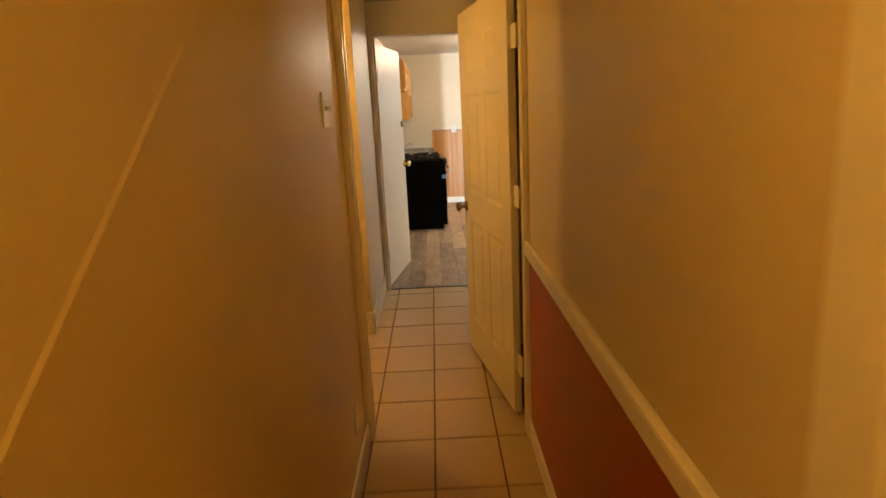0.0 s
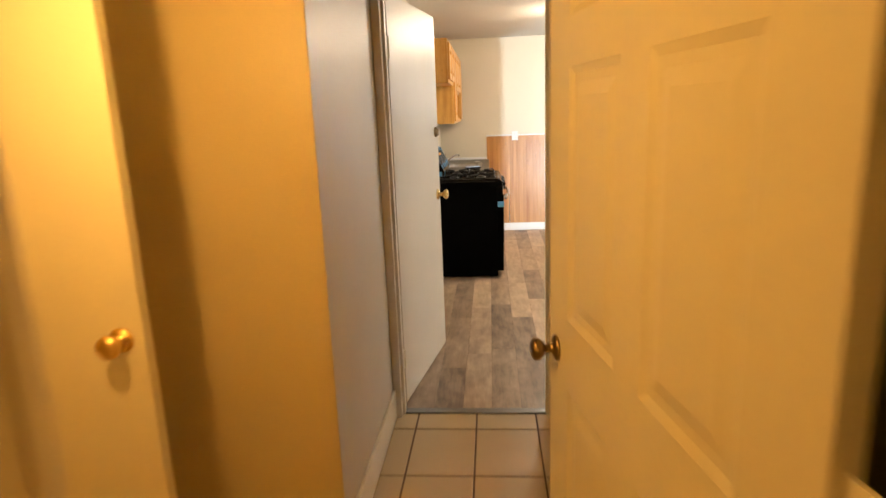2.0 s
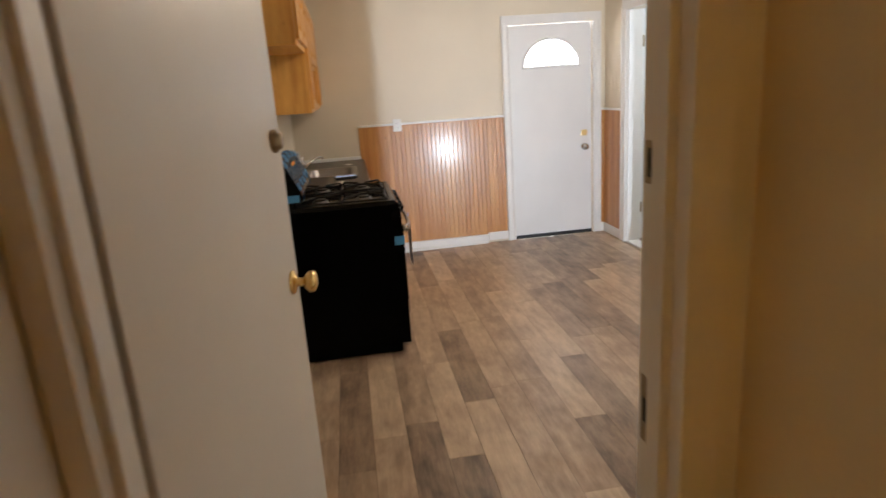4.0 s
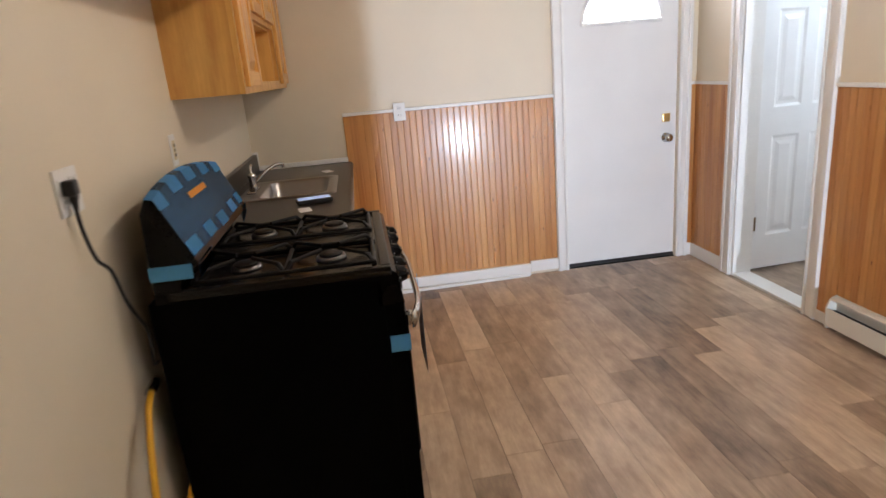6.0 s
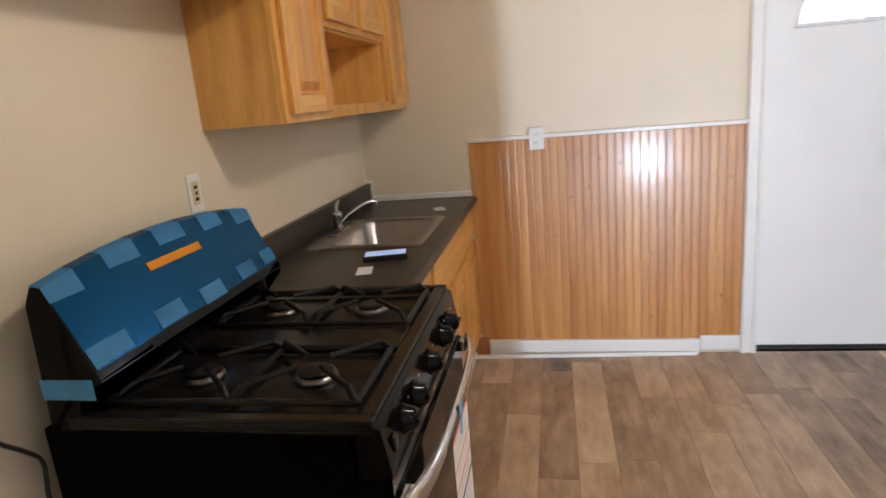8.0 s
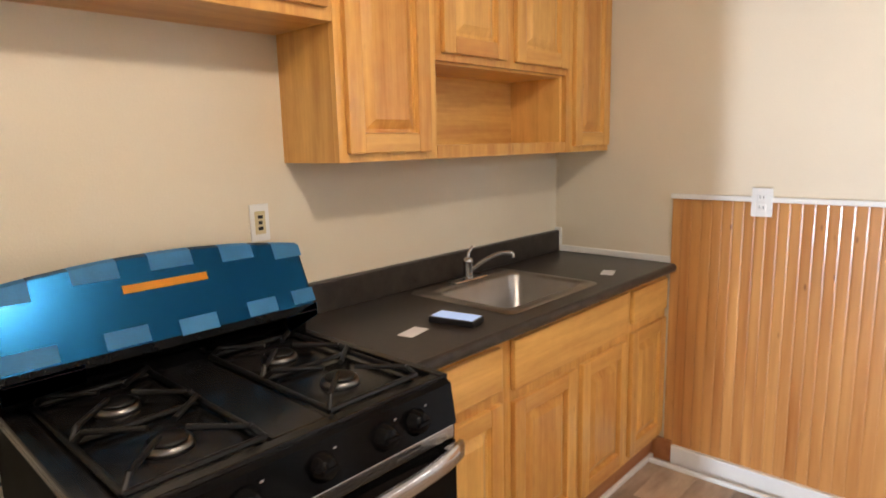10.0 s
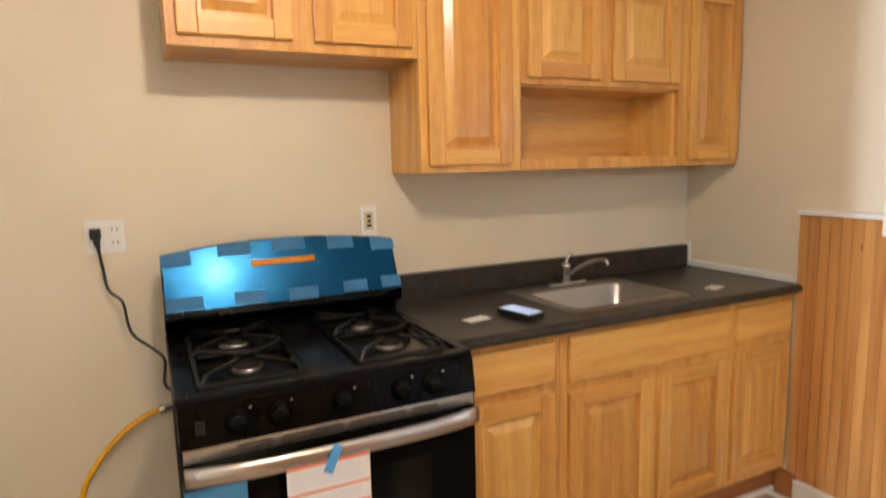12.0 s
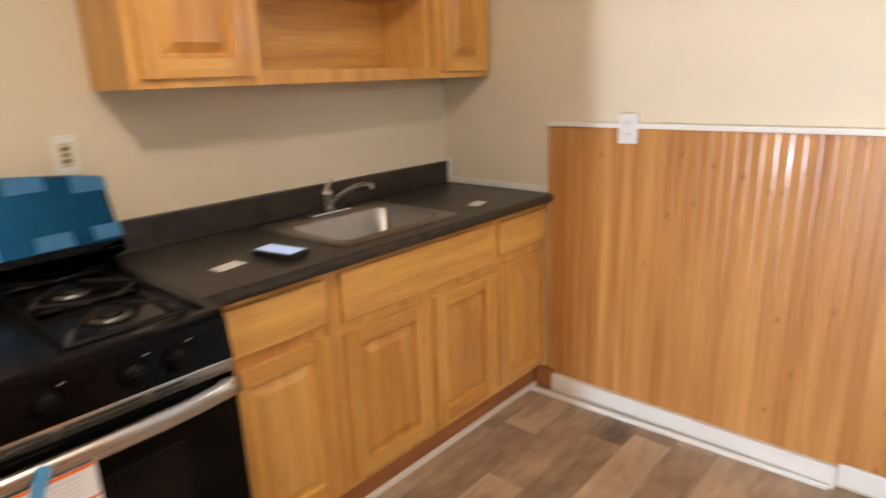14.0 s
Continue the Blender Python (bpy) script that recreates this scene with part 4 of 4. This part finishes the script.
part("tape_strip", boxes((0.62, 0.675, 0.0008, 0.0016, 0.655, 0.705)), TAPE, od, "blue tape folded round the door's edge")
# paper leaflet taped to the oven door
lf = part("leaflet", boxes((0.7335, 0.7342, 0.215, 0.415, 0.462, 0.735)), PAPER, od, "white warning leaflet with orange lines")
for z, h, mt in ((0.731, 0.007, ORANGEINK), (0.664, 0.005, ORANGEINK), (0.616, 0.005, ORANGEINK), (0.566, 0.009, INK)):
    part("printed_line", boxes((0.7342, 0.7346, 0.215 if mt is ORANGEINK else 0.27, 0.413, z - h / 2, z + h / 2)), mt, lf)
for z in (0.717, 0.708, 0.699, 0.69, 0.681, 0.65, 0.643, 0.636, 0.603, 0.596, 0.589, 0.548, 0.541, 0.534, 0.527, 0.52, 0.49, 0.483):
    part("printed_line", boxes((0.7342, 0.7345, 0.275 if z < 0.56 else 0.222, 0.39, z - 0.001, z + 0.001)), FAINTINK, lf)
bm = boxes((0.7342, 0.7346, -0.009, 0.009, -0.009, 0.009))
bmesh.ops.transform(bm, matrix=Matrix.Translation((0, 0.243, 0.536)) @ pose(0, 0, 0, 45), verts=bm.verts)
part("symbol", bm, INK, lf)
bm = boxes((0.735, 0.7356, -0.012, 0.012, -0.035, 0.035))
bmesh.ops.transform(bm, matrix=Matrix.Translation((0, 0.325, 0.735)) @ pose(0, 0, 0, -25), verts=bm.verts)
part("tape_strip", bm, TAPE, lf, "blue masking tape")

# ---- wall plates, cord, hose ----
def outlet_plate(name, m, w, h, label, category, holes):
    """A plate in the local x-z plane facing -y."""
    p = thing(name, m, label, category)
    part("plate", boxes((-w / 2, w / 2, -0.006, 0, -h / 2, h / 2), bevel=0.0025), PLASTIC, p)
    for x, z, kind in holes:
        if kind == "duplex":
            for dz in (-0.02, 0.02):
                s = part("socket", boxes((x - 0.016, x + 0.016, -0.0085, -0.005, z + dz - 0.013, z + dz + 0.013), bevel=0.003), PLASTIC, p)
                part("slot", boxes((x - 0.008, x - 0.0055, -0.0089, -0.008, z + dz - 0.004, z + dz + 0.006), (x + 0.0055, x + 0.008, -0.0089, -0.008, z + dz - 0.004, z + dz + 0.006)), DARK, s)
        elif kind == "gfci":
            part("socket", boxes((x - 0.017, x + 0.017, -0.008, -0.005, z - 0.034, z + 0.034), bevel=0.002), surface("almond_plastic", (0.62, 0.52, 0.30), 0.35, vary=0.05), p)
            part("slot", boxes((x - 0.008, x + 0.008, -0.0086, -0.0078, z + 0.012, z + 0.022), (x - 0.008, x + 0.008, -0.0086, -0.0078, z - 0.022, z - 0.012), (x - 0.006, x + 0.006, -0.0088, -0.0078, z - 0.005, z + 0.005)), DARK, p)
        else:
            part("toggle", boxes((x - 0.005, x + 0.005, -0.02, -0.005, z - 0.004, z + 0.012), bevel=0.002), PLASTIC, p)
            for dz in (-0.03, 0.03):
                part("screw", rod(bmesh.new(), (x, -0.0055, z + dz), (x, -0.0075, z + dz), 0.0035), CHROME, p)
    return p


W90 = 90  # faces +x
outlet_plate("outlet", pose(LEFT, 8.045, 1.222, 0, 0, W90), 0.112, 0.105, "white double-gang outlet plate with a plugged cord", "outlet", ((-0.026, 0, "duplex"), (0.026, 0, "duplex")))
outlet_plate("outlet", pose(LEFT, 8.895, 1.218, 0, 0, W90), 0.062, 0.11, "white plate with almond outlet above the stove", "outlet", ((0, 0, "gfci"),))
outlet_plate("outlet", pose(0.47, FAR - 0.024, 1.185, 0, 0, 0), 0.075, 0.11, "white outlet at the wainscot's top", "outlet", ((0, 0, "duplex"),))
outlet_plate("light_switch", pose(-0.25, 2.71, 1.54, 0, 0, W90), 0.118, 0.125, "glossy cream-painted light switch in the hallway", "light switch", ((-0.023, 0, "toggle"), (0.023, 0, "toggle")))
outlet_plate("outlet", pose(-0.25, 2.8, 0.28, 0, 0, W90), 0.07, 0.11, "painted-over outlet low on the hallway wall", "outlet", ((0, 0, "duplex"),))

cord = thing("power_cord", Matrix(), "black appliance power cord hanging down the wall", "power cord")
bm = boxes((LEFT + 0.008, LEFT + 0.035, 8.004, 8.034, 1.215, 1.25), bevel=0.006)
rod(bm, (LEFT + 0.022, 8.02, 1.22), (LEFT + 0.02, 8.024, 1.18), 0.011, 10, 0.005)
part("plug", bm, DARKPLASTIC, cord)
C = LEFT + 0.02
part("wire", tube(bmesh.new(), ((C, 8.022, 1.2), (C, 8.03, 1.13), (C + 0.01, 8.04, 1.06), (C + 0.02, 8.075, 1.02), (C + 0.03, 8.085, 0.95), (C + 0.035, 8.1, 0.91), (C + 0.03, 8.15, 0.86), (C + 0.03, 8.178, 0.82), (C + 0.03, 8.172, 0.75), (C + 0.025, 8.184, 0.72), (C + 0.03, 8.2, 0.72)), 0.0045), DARKPLASTIC, cord, smooth=True)
hose = thing("gas_hose", Matrix(), "yellow coated flexible gas hose behind the stove", "gas hose")
part("pipe", tube(bmesh.new(), ((-0.43, 8.16, 0.655), (-0.42, 8.09, 0.635), (-0.4, 8.0, 0.57), (-0.385, 7.925, 0.46), (-0.385, 7.915, 0.33), (-0.395, 7.96, 0.245), (-0.405, 8.05, 0.225), (-0.41, 8.14, 0.26), (-0.4, 8.25, 0.33)), 0.009, 10), HOSE, hose, smooth=True)
bm = rod(bmesh.new(), (-0.432, 8.205, 0.66), (-0.43, 8.15, 0.653), 0.013, 6)
rod(bm, (-0.4305, 8.165, 0.655), (-0.43, 8.15, 0.652), 0.016, 8)
part("fitting", bm, CHROME, hose, "metal hose fitting")

# ---- things on the counter ----
ph = thing("phone", pose(-0.025, 9.272, 0.905, 0, 0, -78), "black mobile phone with a lit pale blue screen", "phone")
part("body", boxes((-0.038, 0.038, -0.076, 0.076, 0, 0.02), bevel=0.005), DARKPLASTIC, ph)
part("screen", boxes((-0.033, 0.033, -0.07, 0.07, 0.0195, 0.0206)), SCREEN, ph)
for x, y, r in ((-0.055, 9.12, 12), (0.0, 10.17, 20)):
    solid("paper_card", boxes((-0.025, 0.025, -0.045, 0.045, 0, 0.0012)), PAPER, "small white paper card on the countertop", "card", kind="object").matrix_basis = pose(x, y, 0.9055, 0, 0, r)

# ---- baseboard heater ----
hb = thing("baseboard_heater", place(RIGHT - 0.015, 9.13, 0), "ivory metal baseboard heater below the wainscot", "baseboard heater")
bm = bmesh.new()
pr = ((0, 0.02), (-0.05, 0.02), (-0.055, 0.05), (-0.055, 0.13), (-0.04, 0.165), (-0.02, 0.18), (0, 0.185))
s0 = [bm.verts.new((x, 0, z)) for x, z in pr]
s1 = [bm.verts.new((x, -0.012, z)) for x, z in pr]
for k in range(len(pr)):
    bm.faces.new((s0[k], s0[(k + 1) % len(pr)], s1[(k + 1) % len(pr)], s1[k]))
bm.faces.new(s0), bm.faces.new(s1[::-1])
part("end_cap", bm, HEATER, hb)
part("front_panel", boxes((-0.054, -0.049, -1.03, -0.012, 0.035, 0.125), bevel=0.002), HEATER, hb)
part("back_panel", boxes((-0.004, 0, -1.03, -0.012, 0.02, 0.184)), HEATER, hb)
part("hood", boxes((-0.045, -0.004, -1.03, -0.012, 0.168, 0.178), bevel=0.003), HEATER, hb)
part("fins", boxes((-0.046, -0.006, -1.03, -0.013, 0.07, 0.11)), DARK, hb, "dark heating element")

# ---- pieces: wainscot boards, planks, tiles ----
def board_mesh(w, h, name="board"):
    bm = bmesh.new()
    b = 0.0045
    e = w / 2 - 0.0015
    pts = ((-w / 2, 0), (-w / 2, 0.0055), (-e, 0.0055), (-e, 0.0092), (-e + b, 0.010), (e - b, 0.010), (e, 0.0092), (e, 0.0055), (w / 2, 0.0055), (w / 2, 0))
    lo = [bm.verts.new((x, -y, 0)) for x, y in pts]
    hi = [bm.verts.new((x, -y, h)) for x, y in pts]
    for k in range(10):
        bm.faces.new((lo[k], lo[(k + 1) % 10], hi[(k + 1) % 10], hi[k]))
    bm.faces.new(lo), bm.faces.new(hi[::-1])
    return mesh_of(name, bm, BEADZ)


def wainscot(name, origin, turn, length, z0, z1, label):
    base = thing(name, pose(*origin, 0, 0, turn), label, "wainscot", "", "structure")
    n = max(1, round(length / 0.041))
    w = length / n
    me = board_mesh(w, z1 - z0)
    for k in range(n):
        o = new("board", me)
        o.parent = base
        o.location = ((k + 0.5) * w, 0, z0)
    return base


wainscot("wainscot_far", (0.118, FAR, 0), 0, 1.35, 0.03, 1.187, "varnished knotty pine beadboard wainscot")
wainscot("wainscot_corner", (2.42, FAR, 0), 0, 0.04, 0.03, 1.187, "varnished pine beadboard in the corner")
wainscot("wainscot_right", (RIGHT, FAR - 0.012, 0), -90, 0.376, 0.03, 1.187, "varnished pine beadboard beside the doorway")
wainscot("wainscot_right_near", (RIGHT, 9.26, 0), -90, 1.16, 0.03, 1.187, "varnished pine beadboard behind the heater")

pf = thing("floor", Matrix(), "grey and brown weathered wood-look plank floor", "floor", "", "structure")
PWID, PLEN, GAP = 0.152, 0.92, 0.0015
plank_meshes = {}
rnd = random.Random(4)
x = LEFT
while x < RIGHT - 0.01:
    x1 = min(x + PWID, RIGHT)
    y = 5.6 - rnd.random() * PLEN
    while y < FAR - 0.002:
        y0, y1 = max(y, 5.602), min(y + PLEN, FAR)
        if y1 - y0 > 0.03:
            key = (round(x1 - x, 3), round(y1 - y0, 3))
            if key not in plank_meshes:
                w, l = key[0] / 2 - GAP / 2, key[1] / 2 - GAP / 2
                bm = boxes((-w, w, -l, l, -0.004, 0.0), bevel=0.0)
                plank_meshes[key] = mesh_of("plank", bm, PLANK)
            o = new("plank", plank_meshes[key])
            o.parent = pf
            o.location = ((x + x1) / 2, (y0 + y1) / 2, 0)
        y += PLEN
    x += PWID

tf = thing("floor_tiles", Matrix(), "rectangular beige ceramic tiles with dark grout in the hallway", "tile floor", "", "structure")
TX, TY, TS, TL, TG = 0.070, 5.04, 0.297, 0.392, 0.009
tile_meshes = {}
for i in range(-8, 6):
    for j in range(-17, 3):
        x0, x1 = max(TX + i * TS + TG / 2, -2.1), min(TX + (i + 1) * TS - TG / 2, 0.53)
        y0, y1 = TY + j * TL + TG / 2, min(TY + (j + 1) * TL - TG / 2, 5.59)
        if y0 > 4.45:
            x0 = max(x0, -0.35)
        if x1 <= -0.25 and y1 < 3.1:
            continue
        if x1 - x0 < 0.02 or y1 - y0 < 0.02:
            continue
        key = (round(x1 - x0, 3), round(y1 - y0, 3))
        if key not in tile_meshes:
            w, l = key[0] / 2, key[1] / 2
            tile_meshes[key] = mesh_of("tile", boxes((-w, w, -l, l, -0.004, 0.0), bevel=0.002), TILE)
        o = new("tile", tile_meshes[key])
        o.parent = tf
        o.location = ((x0 + x1) / 2, (y0 + y1) / 2, 0)
